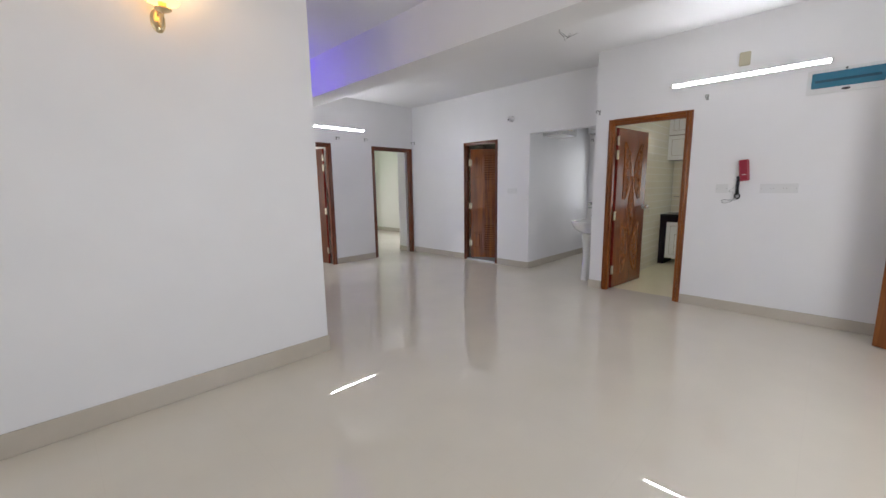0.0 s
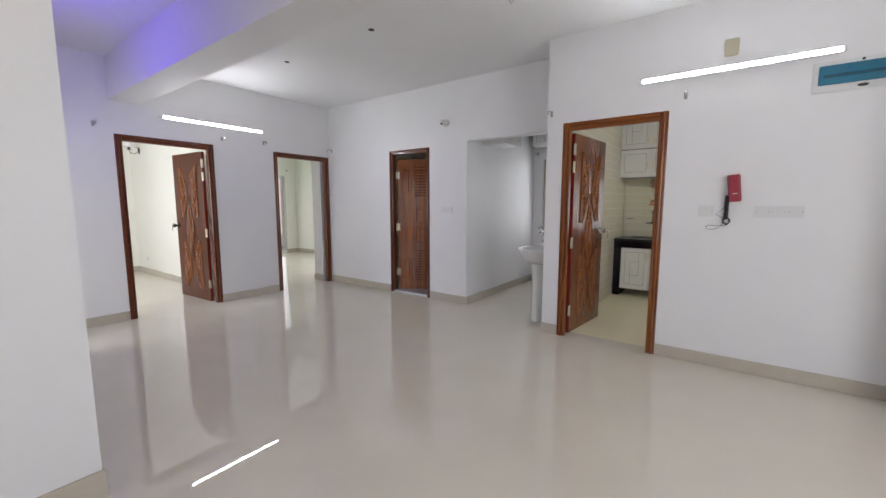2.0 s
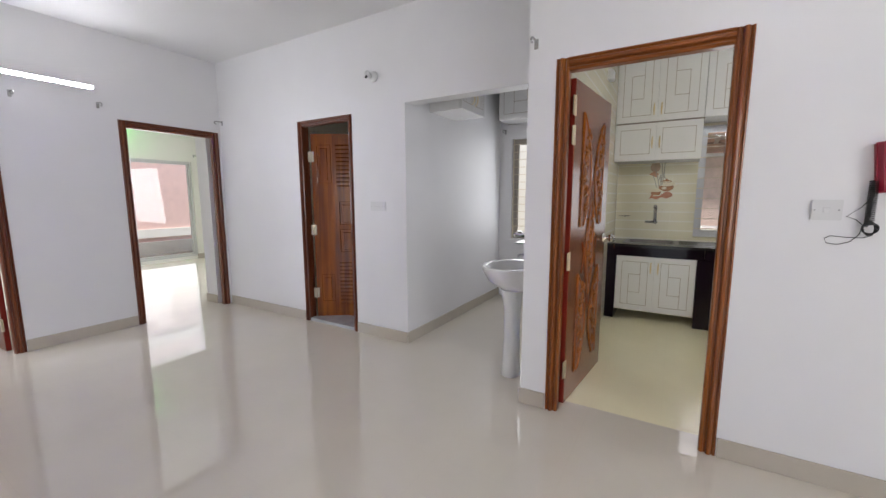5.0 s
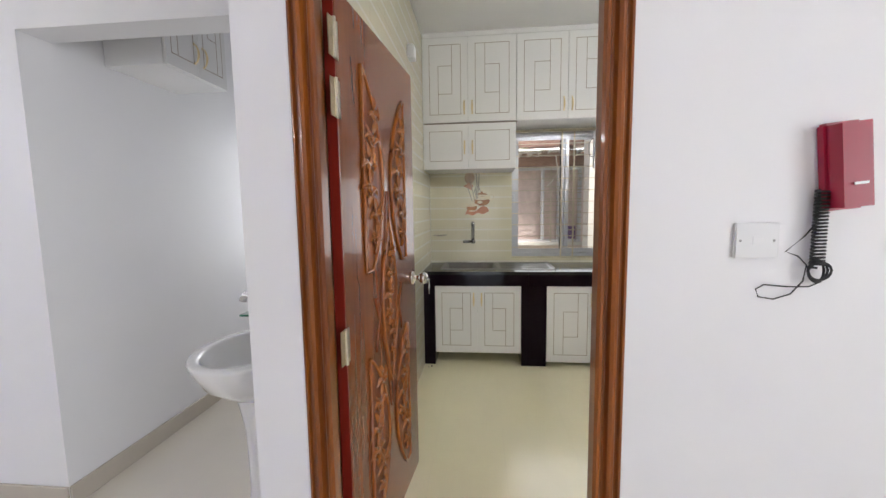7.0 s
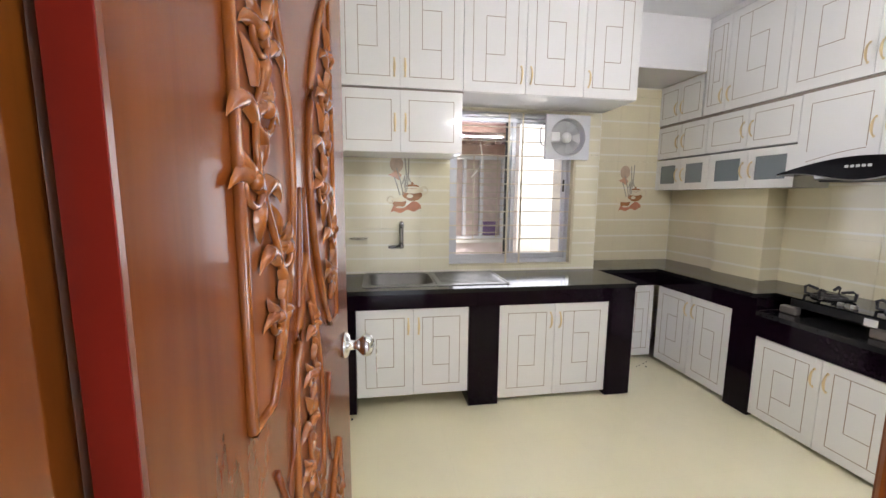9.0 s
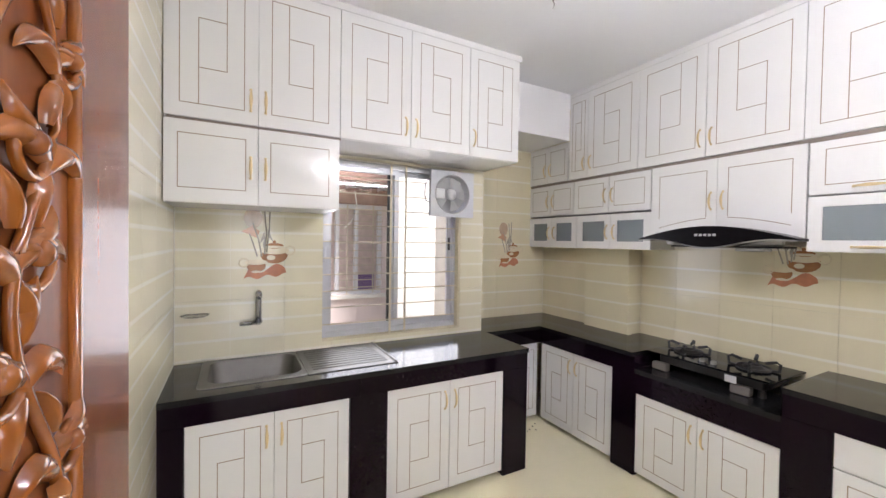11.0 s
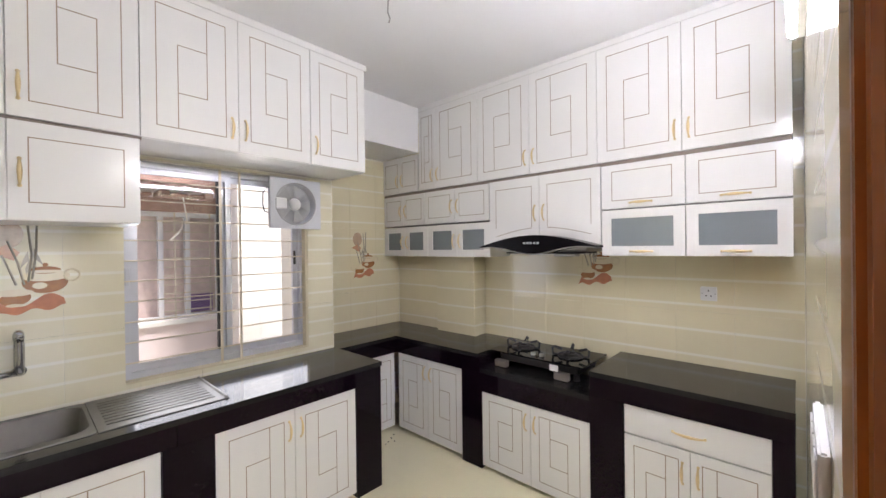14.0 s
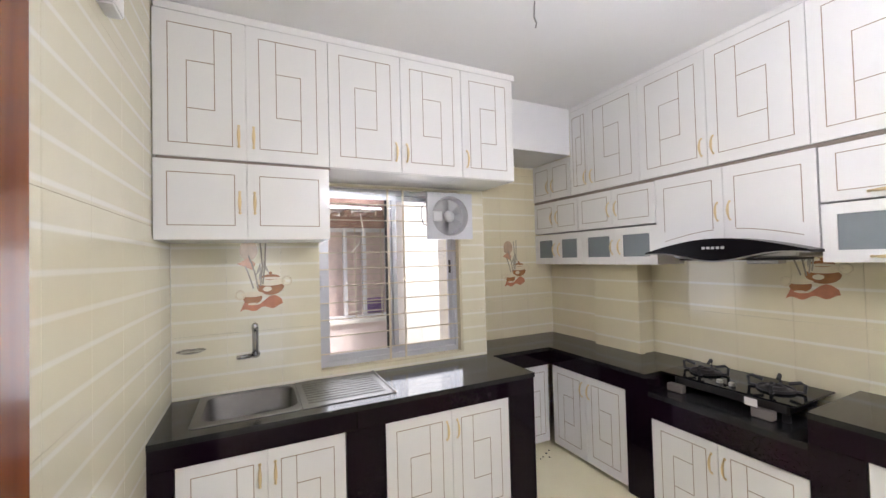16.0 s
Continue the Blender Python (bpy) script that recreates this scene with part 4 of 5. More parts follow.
# ---- hob and hood ----
hb = thing("gas_hob", pose(7.7, -0.36, 0.73), "black glass two-burner gas hob standing on the lowered worktop", "hob")
part("glass_top", boxm(-0.355, 0.35, -0.215, 0.2, 0.108, 0.118, 0.003), M_BLACK, hb)
part("casing", boxm(-0.3, 0.3, -0.17, 0.14, 0.04, 0.107, 0.01), M_IRON, hb)
for x in (-0.28, 0.28):
    for y in (-0.15, 0.12):
        part("foot", lathe(bmesh.new(), [(0.0, 0.001), (0.02, 0.001), (0.018, 0.04), (0, 0.04)], 12, Matrix.Translation((x, y, 0))), M_IRON, hb)
for x in (-0.185, 0.185):
    part("burner", lathe(bmesh.new(), [(0.0, 0.119), (0.085, 0.119), (0.085, 0.124), (0.05, 0.128), (0.045, 0.14), (0.03, 0.142), (0.028, 0.134), (0.0, 0.134)], 24, Matrix.Translation((x, 0.0, 0))), M_IRON, hb, smooth=True)
    bm = bmesh.new()
    tube(bm, [(x + 0.08 * math.cos(a), 0.08 * math.sin(a), 0.128) for a in [i * math.pi / 12 for i in range(25)]], 0.006, 6)
    for a in range(4):
        ca, sa = math.cos(a * math.pi / 2 + 0.25), math.sin(a * math.pi / 2 + 0.25)
        tube(bm, [(x + 0.085 * ca, 0.085 * sa, 0.122), (x + 0.118 * ca, 0.118 * sa, 0.128), (x + 0.122 * ca, 0.122 * sa, 0.168), (x + 0.105 * ca, 0.105 * sa, 0.178), (x + 0.055 * ca, 0.055 * sa, 0.163)], 0.009, 6)
    part("pan_support", bm, M_IRON, hb)
for x in (-0.035, 0.03):
    part("control_knob", lathe(bmesh.new(), [(0, 0.119), (0.017, 0.119), (0.016, 0.135), (0, 0.136)], 16, Matrix.Translation((x, 0.13, 0))), M_STEEL, hb)
part("sticker", boxm(-0.19, -0.13, 0.2005, 0.2015, 0.06, 0.1), M_WHITEP, hb, "white paper sticker")
for x in (-0.2, 0.27):
    part("packing_block", boxm(x - 0.05, x + 0.05, 0.142, 0.19, 0.001, 0.05, 0.006), material("grey_packing", (0.17, 0.15, 0.13), 0.8), hb, "grey packing block")

hd = thing("cooker_hood", pose(7.7, SY + 0.003, 1.55), "black curved glass cooker hood under the arched cupboard", "cooker hood")
n = 24
top = [(-0.435 + 0.87 * i / n, 0.062 + 0.075 * math.sin(math.pi * i / n)) for i in range(n + 1)]
low = [(-0.435 + 0.87 * i / n, 0.048 - 0.03 * math.sin(math.pi * i / n) ** 2 + 0.012 * math.sin(3 * math.pi * i / n)) for i in range(n + 1)]
part("glass_visor", prism(bmesh.new(), top + low[::-1], 0.30, 0.44, "xz"), M_HOOD, hd)
part("trim", tube(bmesh.new(), [(x, 0.442, z) for x, z in low], 0.004, 6), M_STEEL, hd, "bright steel edge trim")
part("body", boxm(-0.33, 0.33, 0.0, 0.298, 0.02, 0.1, 0.01), M_STEEL, hd)
part("filter", boxm(-0.3, 0.3, 0.05, 0.29, 0.008, 0.019, 0.003), M_IRON, hd)
part("grease_cup", boxm(-0.24, -0.09, 0.2, 0.29, -0.012, 0.007, 0.004), M_STEEL, hd)
for i in range(5):
    part("button", boxm(-0.05 + i * 0.026 - 0.009, -0.05 + i * 0.026 + 0.009, 0.4405, 0.443, 0.076, 0.09, 0.001), M_STEEL, hd)

# ---- lamps ----
def tube_light(m, length, label, mat=None, bulge=0.004):
    """A slim batten light; local x along it, back at y=0, a shallow diffuser between flanges to -y."""
    t = thing("tube_light", m, label, "tube light", "tube lights")
    part("batten", boxm(-length / 2, length / 2, -0.024, -0.001, -0.0165, 0.0165, 0.002), M_WHITEP, t)
    arc = [(-0.0245, 0.014)] + [(-0.036 - bulge * math.sin(math.pi * i / 6), 0.014 * math.cos(math.pi * i / 6)) for i in range(7)] + [(-0.0245, -0.014)]
    part("lamp_tube", prism(bmesh.new(), arc, -length / 2 + 0.012, length / 2 - 0.012, "yz"), mat or M_TUBE, t, "glowing white lamp tube")
    for z in (-1, 1) if bulge < 0.01 else ():
        part("side_flange", boxm(-length / 2 + 0.0115, length / 2 - 0.0115, -0.0362, -0.0241, z * 0.0155 - 0.001, z * 0.0155 + 0.001), M_WHITEP, t)
    for s in (-1, 1):
        part("end_cap", boxm(s * length / 2 - 0.011, s * length / 2 + 0.011, -0.04, -0.0245, -0.017, 0.017, 0.003), M_WHITEP, t)
    cable = tube(bmesh.new(), [(-length / 2 - 0.002, -0.012, 0), (-length / 2 - 0.02, -0.012, 0.0), (-length / 2 - 0.03, -0.004, 0.006)], 0.004, 6)
    part("cable", cable, M_GREY, t)
    return t


tube_light(pose(KX, 1.345, 2.39, 0, 0, -90), 1.24, "lit white tube light on the hall wall above the phone")
tube_light(pose(4.81, FY, 2.385), 1.24, "lit white tube light on the far wall between doorways")
tube_light(pose(KI + 0.0065, 0.93, 2.36, 0, 0, 90), 1.24, "lit white tube light on the tiled kitchen wall", M_TUBEK, 0.014)

# ---- hall: small fittings ----
def plate(name, m, w, h, label, gangs=1, socket=False):
    """A wall plate; local x across, front to -y."""
    t = thing(name, m, label, "switch")
    part("plate", boxm(-w / 2, w / 2, -0.011, 0.0, -h / 2, h / 2, 0.003, 2), M_WHITEP, t)
    for i in range(gangs):
        x = -w / 2 + w * (i + 0.5) / gangs
        g = w / gangs
        part("rocker", boxm(x - g * 0.11, x + g * 0.11, -0.0125, -0.0105, -h * 0.13, h * 0.13, 0.0008), M_WHITEP, t)
        for s in (-1, 1):
            part("screw", lathe(bmesh.new(), [(0, 0.0015), (0.003, 0.0012), (0.0035, 0)], 10, Matrix.Translation((x + s * g * 0.38, -0.0108, 0)) @ Matrix.Rotation(radians(90), 4, 'X')), M_GREY, t)
        if socket:
            for a, b in ((0, 0.018), (-0.012, -0.012), (0.012, -0.012)):
                part("socket_hole", boxm(x + a - 0.003, x + a + 0.003, -0.0152, -0.0112, b - 0.004, b + 0.004), M_CORD, t)
    return t


ONK = lambda y, z: pose(KX, y, z, 0, 0, -90)
ONT = lambda y, z: pose(TX, y, z, 0, 0, -90)
plate("light_switch", ONK(1.435, 1.292), 0.105, 0.09, "single white switch plate beside the red phone")
plate("switch_panel", ONK(0.982, 1.29), 0.285, 0.09, "three-gang white switch panel on the hall wall", 3)
plate("light_switch", ONT(4.385, 1.268), 0.18, 0.085, "two-gang white switch plate beside the alcove", 2)
plate("light_switch", pose(LX, 5.62, 1.27, 0, 0, 90), 0.1, 0.085, "white switch plate on the side wall")
plate("wall_socket", pose(LX, 4.75, 0.32, 0, 0, 90), 0.12, 0.09, "white socket plate low on the side wall", 1, True)
plate("light_switch", pose(4.95, 8.35, 1.3, 0, 0, -90), 0.1, 0.085, "white switch plate inside the bedroom")
plate("wall_socket", pose(4.95, 10.3, 0.3, 0, 0, -90), 0.1, 0.085, "white socket plate low on the bedroom wall", 1, True)

ph = thing("wall_phone", pose(KX, 1.262, 1.472, 0, -6, -90), "dark red intercom handset hung on the hall wall", "phone")
part("cradle", boxm(-0.042, 0.042, -0.03, 0.0, -0.105, 0.105, 0.006, 2), M_REDPH, ph)
bm = bmesh.new()
prism(bm, [(-0.036, 0.0), (-0.03, -0.03), (0.03, -0.034), (0.036, 0.0)], -0.098, 0.098)
h = part("handset", bm, M_REDPH, ph)
h.location = (0, -0.03, 0)
part("nameplate", boxm(-0.012, 0.018, -0.0662, -0.0645, -0.046, -0.04), M_WHITEP, ph)
n = 190
bm = tube(bmesh.new(), [(-0.045 - 0.02 * i / n + 0.014 * math.cos(i * 0.75), -0.022 + 0.012 * math.sin(i * 0.75), -0.05 - 0.19 * i / n) for i in range(n + 1)], 0.0028, 5)
part("coiled_cord", bm, M_CORD, ph, "black coiled cord")
bm = tube(bmesh.new(), [(-0.05, -0.018, -0.07), (-0.06, -0.02, -0.13), (-0.085, -0.018, -0.16), (-0.13, -0.016, -0.195), (-0.1, -0.014, -0.21), (-0.08, -0.012, -0.235), (-0.09, -0.012, -0.275), (-0.12, -0.012, -0.305), (-0.16, -0.01, -0.315), (-0.195, -0.01, -0.305), (-0.2, -0.01, -0.285), (-0.18, -0.01, -0.275), (-0.13, -0.012, -0.285), (-0.08, -0.014, -0.29), (-0.05, -0.014, -0.28)], 0.0018, 6)
part("loose_cord", bm, M_CORD, ph)
bm = bmesh.new()
for i in range(3):
    tube(bm, [(-0.062 + (0.018 + 0.004 * i) * math.cos(a), -0.016 - 0.006 * i, -0.25 + (0.03 - 0.004 * i) * math.sin(a)) for a in [k * math.pi / 8 for k in range(17)]], 0.003, 5)
part("cord_bundle", bm, M_CORD, ph)

db = thing("fuse_box", ONK(0.617, 2.222), "white flush fuse box with a blue film over its cover", "fuse box")
part("frame", boxm(-0.255, 0.255, -0.012, 0.0, -0.104, 0.104, 0.004, 2), M_WHITEP, db)
part("cover", boxm(-0.225, 0.225, -0.02, -0.0125, -0.055, 0.075, 0.004, 2), M_BLUE, db, "blue translucent film")
part("slot", boxm(-0.2, 0.2, -0.0235, -0.0205, -0.008, 0.012, 0.002), material("dark_blue_film", (0.01, 0.07, 0.12), 0.2), db)
part("latch", lathe(bmesh.new(), [(0, 0.003), (0.02, 0.002), (0.022, 0)], 16, Matrix.Translation((0.0, -0.0125, -0.078)) @ Matrix.Rotation(radians(90), 4, 'X') @ Matrix.Diagonal((1.3, 0.5, 1, 1))), M_IRON, db)
part("screw", lathe(bmesh.new(), [(0, 0.003), (0.008, 0.002), (0.009, 0)], 12, Matrix.Translation((-0.01, -0.0125, 0.09)) @ Matrix.Rotation(radians(90), 4, 'X')), M_IRON, db)
bk = thing("junction_cover", ONK(1.348, 2.545), "small beige cover patch above the tube light", "cover plate")
part("patch", boxm(-0.045, 0.045, -0.014, 0.0, -0.065, 0.065, 0.006, 2), material("beige_card", (0.46, 0.42, 0.31), 0.6), bk)


def hook(m):
    t = thing("curtain_hook", m, "small grey metal curtain rod bracket on the wall", "curtain hook", "curtain hooks")
    part("plate", boxm(-0.012, 0.012, -0.004, 0.0, -0.028, 0.028, 0.001), M_GREY, t)
    bm = tube(bmesh.new(), [(0, -0.003, 0.015), (0, -0.075, 0.015), (0, -0.09, 0.008), (0, -0.1, -0.004), (0, -0.092, -0.016), (0, -0.078, -0.014)], 0.006, 8)
    part("arm", bm, M_GREY, t)
    return t


hk = hook(ONK(2.767, 2.234))
for m in (ONK(1.634, 2.233), ONT(FY - 0.06, 2.24), pose(3.545, FY, 2.21), pose(4.87, FY, 2.22), pose(5.455, FY, 2.235),
          pose(LX, 5.75, 2.24, 0, 0, 90), pose(LX, 6.8, 2.24, 0, 0, 90), pose(8.5, 11.15, 2.25), pose(8.78, 4.0, 2.2, 0, 0, -90)):
    copy_thing(hk, m)

dm = thing("camera_dome", ONT(4.405, 2.42), "small white security camera on the wall", "security camera")
part("base", lathe(bmesh.new(), [(0, 0.0), (0.046, 0.0), (0.046, 0.012), (0.036, 0.03), (0.026, 0.04), (0, 0.041)], 20, Matrix.Rotation(radians(90), 4, 'X')), M_WHITEP, dm, smooth=True)
part("body", lathe(bmesh.new(), [(0, 0.0), (0.024, 0.0), (0.026, 0.05), (0.02, 0.06), (0, 0.06)], 18, Matrix.Translation((-0.01, -0.035, -0.004)) @ Matrix.Rotation(radians(72), 4, 'X')), M_WHITEP, dm, smooth=True)
part("lens", lathe(bmesh.new(), [(0, 0.0), (0.014, 0.0), (0.014, 0.004), (0, 0.006)], 14, Matrix.Translation((-0.01, -0.091, -0.022)) @ Matrix.Rotation(radians(72), 4, 'X')), M_CORD, dm)


def ceiling_box(x, y, wires):
    t = thing("ceiling_wire_box" if wires else "ceiling_hole", pose(x, y, H), "open ceiling box with loose black wires" if wires else "small dark round wiring hole in the ceiling", "wiring point")
    part("rim", lathe(bmesh.new(), [(0, -0.002), (0.026, -0.002), (0.03, 0.0)], 18), M_CORD, t)
    for k in range(wires):
        rnd = random.Random(k + 5)
        pts, x1, y1, z1 = [], 0.01 * k, 0.0, -0.002
        for i in range(9):
            pts.append((x1, y1, z1))
            x1 += rnd.uniform(-0.005, 0.035) if i > 2 else rnd.uniform(-0.012, 0.012)
            y1 += rnd.uniform(-0.045, -0.002) if i > 2 else rnd.uniform(-0.012, 0.012)
            z1 += rnd.uniform(-0.05, -0.02) if i < 5 else rnd.uniform(-0.012, 0.03)
        part("wire", tube(bmesh.new(), pts, 0.0019, 5), M_CORD, t)
    return t


ceiling_box(4.88, 2.66, 3)
ceiling_box(4.96, 4.05, 0)
ceiling_box(4.97, 5.42, 0)
wl = thing("hanging_wire", pose(7.89, 0.91, KH), "short dark wire hanging from the kitchen ceiling", "wire")
part("wire", tube(bmesh.new(), [(0, 0, 0), (0.005, 0, -0.03), (0.02, -0.01, -0.07), (0.015, -0.02, -0.1), (0.03, -0.025, -0.115)], 0.004, 6), M_GREY, wl)


def sconce(m, glassm, label, light=None, watts=0.0, dark=None):
    """Scrolled arm wall light; wall at y=0, arm to -y."""
    t = thing("wall_lamp", m, label, "wall lamp", "wall lamps")
    mt = dark or M_GOLD
    part("backplate", lathe(bmesh.new(), [(0, 0.014), (0.03, 0.012), (0.045, 0.004), (0.047, 0)], 20, Matrix.Translation((0, 0, -0.08)) @ Matrix.Rotation(radians(90), 4, 'X') @ Matrix.Diagonal((0.8, 1.4, 1, 1))), mt, t, smooth=True)
    bm = tube(bmesh.new(), [(0, -0.01, -0.09), (0, -0.04, -0.12), (0, -0.08, -0.145), (0, -0.12, -0.14), (0, -0.15, -0.11), (0, -0.155, -0.075)], 0.006, 8)
    tube(bm, [(0, -0.02 - 0.03 * math.cos(a) * (1 - i / 14), -0.04 + 0.03 * math.sin(a) * (1 - i / 14)) for i, a in enumerate([k * 0.6 for k in range(13)])], 0.004, 6)
    part("arm", bm, mt, t, smooth=True)
    c = Matrix.Translation((0, -0.155, 0))
    part("cup", lathe(bmesh.new(), [(0, -0.085), (0.012, -0.08), (0.04, -0.066), (0.042, -0.062), (0.018, -0.06), (0.02, -0.03), (0, -0.03)], 20, c), mt, t, smooth=True)
    part("shade", lathe(bmesh.new(), [(0.022, -0.032), (0.05, -0.03), (0.078, -0.026), (0.08, -0.02), (0.062, 0.005), (0.052, 0.04), (0.054, 0.075), (0.062, 0.1), (0.058, 0.1), (0.049, 0.075), (0.047, 0.04), (0.057, 0.003), (0.022, -0.02)], 28, c), glassm, t, smooth=True)
    if light:
        d = bpy.data.lights.new("lamp_bulb", 'POINT')
        d.energy, d.color, d.shadow_soft_size = watts, light, 0.03
        b = new("lamp_bulb", d)
        b.parent, b.location = t, (0, -0.155, 0.135)
    return t


sconce(pose(LX, 5.24, 2.47, 0, 0, 90), glow("blue_shade", (0.02, 0.01, 1.0), 4.0), "wall lamp with a glowing blue glass shade", (0.22, 0.12, 1.0), BLUE, M_CHROME)
sconce(pose(1.765, PY, 2.42), glow("warm_shade", (1.0, 0.55, 0.15), 3.0), "gilt wall lamp with a warm glowing shade", (1.0, 0.62, 0.25), 2.5)
sconce(pose(4.95, 10.3, 2.42, 0, 0, -90), M_CERAM, "unlit wall lamp with a white glass shade", dark=M_IRON)

sconce(pose(7.12, 11.15, 2.5) @ Matrix.Scale(1.35, 4), glow("green_shade", (0.03, 1.0, 0.04), 3.0), "wall lamp with a glowing green glass shade", (0.2, 1.0, 0.2), 0.3, M_IRON)

# ---- wash alcove ----
wb = thing("wash_basin", pose(6.53, 2.82, 0.0), "white ceramic pedestal wash basin against the alcove wall", "wash basin")
bm = bmesh.new()
n = 36
def oval(a, b, cy, z, flat=0.62):
    out = []
    for i in range(n):
        t = 2 * math.pi * i / n
        x, y = a * math.cos(t), (cy + b * math.sin(t)) * 0.9
        out.append(bm.verts.new((x, max(y, 0.002), z)))
    return out
rings = [oval(0.10, 0.10, 0.17, 0.67), oval(0.16, 0.15, 0.19, 0.69), oval(0.225, 0.21, 0.215, 0.745), oval(0.258, 0.233, 0.228, 0.81), oval(0.268, 0.24, 0.23, 0.835), oval(0.27, 0.242, 0.23, 0.847), oval(0.266, 0.239, 0.23, 0.852), oval(0.23, 0.195, 0.245, 0.850), oval(0.222, 0.187, 0.247, 0.847), oval(0.216, 0.181, 0.248, 0.838), oval(0.19, 0.155, 0.25, 0.775), oval(0.11, 0.09, 0.24, 0.725), oval(0.02, 0.02, 0.24, 0.715)]
for A, B in zip(rings, rings[1:]):
    for i in range(n):
        bm.faces.new((A[i], A[(i + 1) % n], B[(i + 1) % n], B[i]))
bm.faces.new(rings[-1])
bm.faces.new(rings[0][::-1])
part("bowl", bm, M_CERAM, wb, smooth=True)
bm = bmesh.new()
prev = None
for w, d, z in ((0.095, 0.085, 0.0), (0.09, 0.08, 0.05), (0.072, 0.068, 0.3), (0.08, 0.072, 0.52), (0.11, 0.095, 0.67)):
    r = [bm.verts.new((w * math.cos(2 * math.pi * i / 24), 0.19 + d * math.sin(2 * math.pi * i / 24) * (1.0 if math.sin(2 * math.pi * i / 24) > 0 else 0.7), z)) for i in range(24)]
    if prev:
        for i in range(24):
            bm.faces.new((prev[i], prev[(i + 1) % 24], r[(i + 1) % 24], r[i]))
    prev = r
part("pedestal", bm, M_CERAM, wb, smooth=True)
bm = lathe(bmesh.new(), [(0.0, 0.8), (0.024, 0.8), (0.02, 0.82), (0.014, 0.86), (0.016, 0.9), (0.022, 0.905), (0.0, 0.92)], 16, Matrix.Translation((0, 0.055, 0.05)))
tube(bm, [(0, 0.06, 0.92), (0, 0.1, 0.935), (0, 0.15, 0.93), (0, 0.165, 0.915)], 0.011, 10)
tube(bm, [(0, 0.055, 0.965), (0.03, 0.075, 0.98), (0.05, 0.085, 0.982)], 0.007, 8)
part("tap", bm, M_CHROME, wb, "chrome basin tap", smooth=True)
part("waste_pipe", tube(bmesh.new(), [(0.05, 0.06, 0.62), (0.06, 0.05, 0.4), (0.05, 0.0, 0.36)], 0.016, 10), M_STEEL, wb)
part("care_tag", boxm(-0.05, 0.01, 0.268, 0.284, 0.728, 0.731), material("red_tag", (0.45, 0.02, 0.03), 0.4), wb, "small red paper tag")
sh = thing("glass_shelf", pose(6.46, 2.812, 1.045), "green-edged glass shelf above the basin", "shelf")
part("glass", boxm(-0.2, 0.2, 0.0, 0.1, 0.0, 0.006, 0.001), material("green_glass_edge", (0.03, 0.16, 0.09), 0.1, coat=0.6), sh)
part("bracket", boxm(-0.19, -0.17, 0.0, 0.02, -0.012, -0.0005), M_CHROME, sh)
part("bracket", boxm(0.17, 0.19, 0.0, 0.02, -0.012, -0.0005), M_CHROME, sh)
bt = thing("bib_tap", pose(6.32, 2.812, 1.1), "small chrome tap on the alcove wall", "tap")
part("body", tube(bmesh.new(), [(0, 0, 0), (0, 0.06, 0), (0, 0.115, 0.004), (0, 0.125, -0.015)], 0.014, 10), M_CHROME, bt, smooth=True)
part("handle", boxm(-0.018, 0.018, 0.075, 0.105, 0.016, 0.024, 0.002), M_CHROME, bt)
LOFT = "white loft cupboard hung high in the alcove"
cabinet("loft_cabinet", pose(7.02, 3.72, 2.145), 0.485, 0.75, 0.346, (0.5, 0.5), LOFT, "loft cupboards")
cabinet("loft_cabinet", pose(8.45, 3.96, 2.29, 0, 0, -90), 1.1, 0.606, 0.325, (0.5, 0.5), LOFT, "loft cupboards")


def window_unit(name, m, w, h, label, bars, uprights, mat=M_ALU, split=True):
    """Sliding window; local x across, z up, from the lower left corner, room side to -y."""
    t = thing(name, m, label, "window", kind="structure")
    part("window_frame", cells((0, w), (0.02, 0.09), (0, h), [(0.035, w - 0.035, -1, 1, 0.035, h - 0.035)]), mat, t)
    halves = [(0.035, w / 2 + 0.03, 0.03), (w / 2 - 0.03, w - 0.035, 0.062)] if split else [(0.035, w - 0.035, 0.04)]
    for x0, x1, y in halves:
        s = part("sash", cells((x0, x1), (y, y + 0.022), (0.036, h - 0.036), [(x0 + 0.034, x1 - 0.034, -1, 1, 0.075, h - 0.07)]), mat, t)
        g = part("pane", boxm(x0 + 0.032, x1 - 0.032, y + 0.009, y + 0.013, 0.073, h - 0.068), M_GLASS, s, "clear glass pane")
        g.visible_shadow = False
    if bars:
        for i in range(bars):
            z = h - 0.113 - 0.1125 * i if bars == 10 else h * (i + 0.7) / (bars + 0.4)
            part("grille_bar", tube(bmesh.new(), [(-0.015, -0.005, z), (w + 0.015, -0.005, z)], 0.0045, 6), M_GRILLE, t)
        for u in uprights:
            part("grille_upright", boxm(u - 0.007, u + 0.007, -0.016, -0.0095, 0.0, h), M_GRILLE, t)
    return t


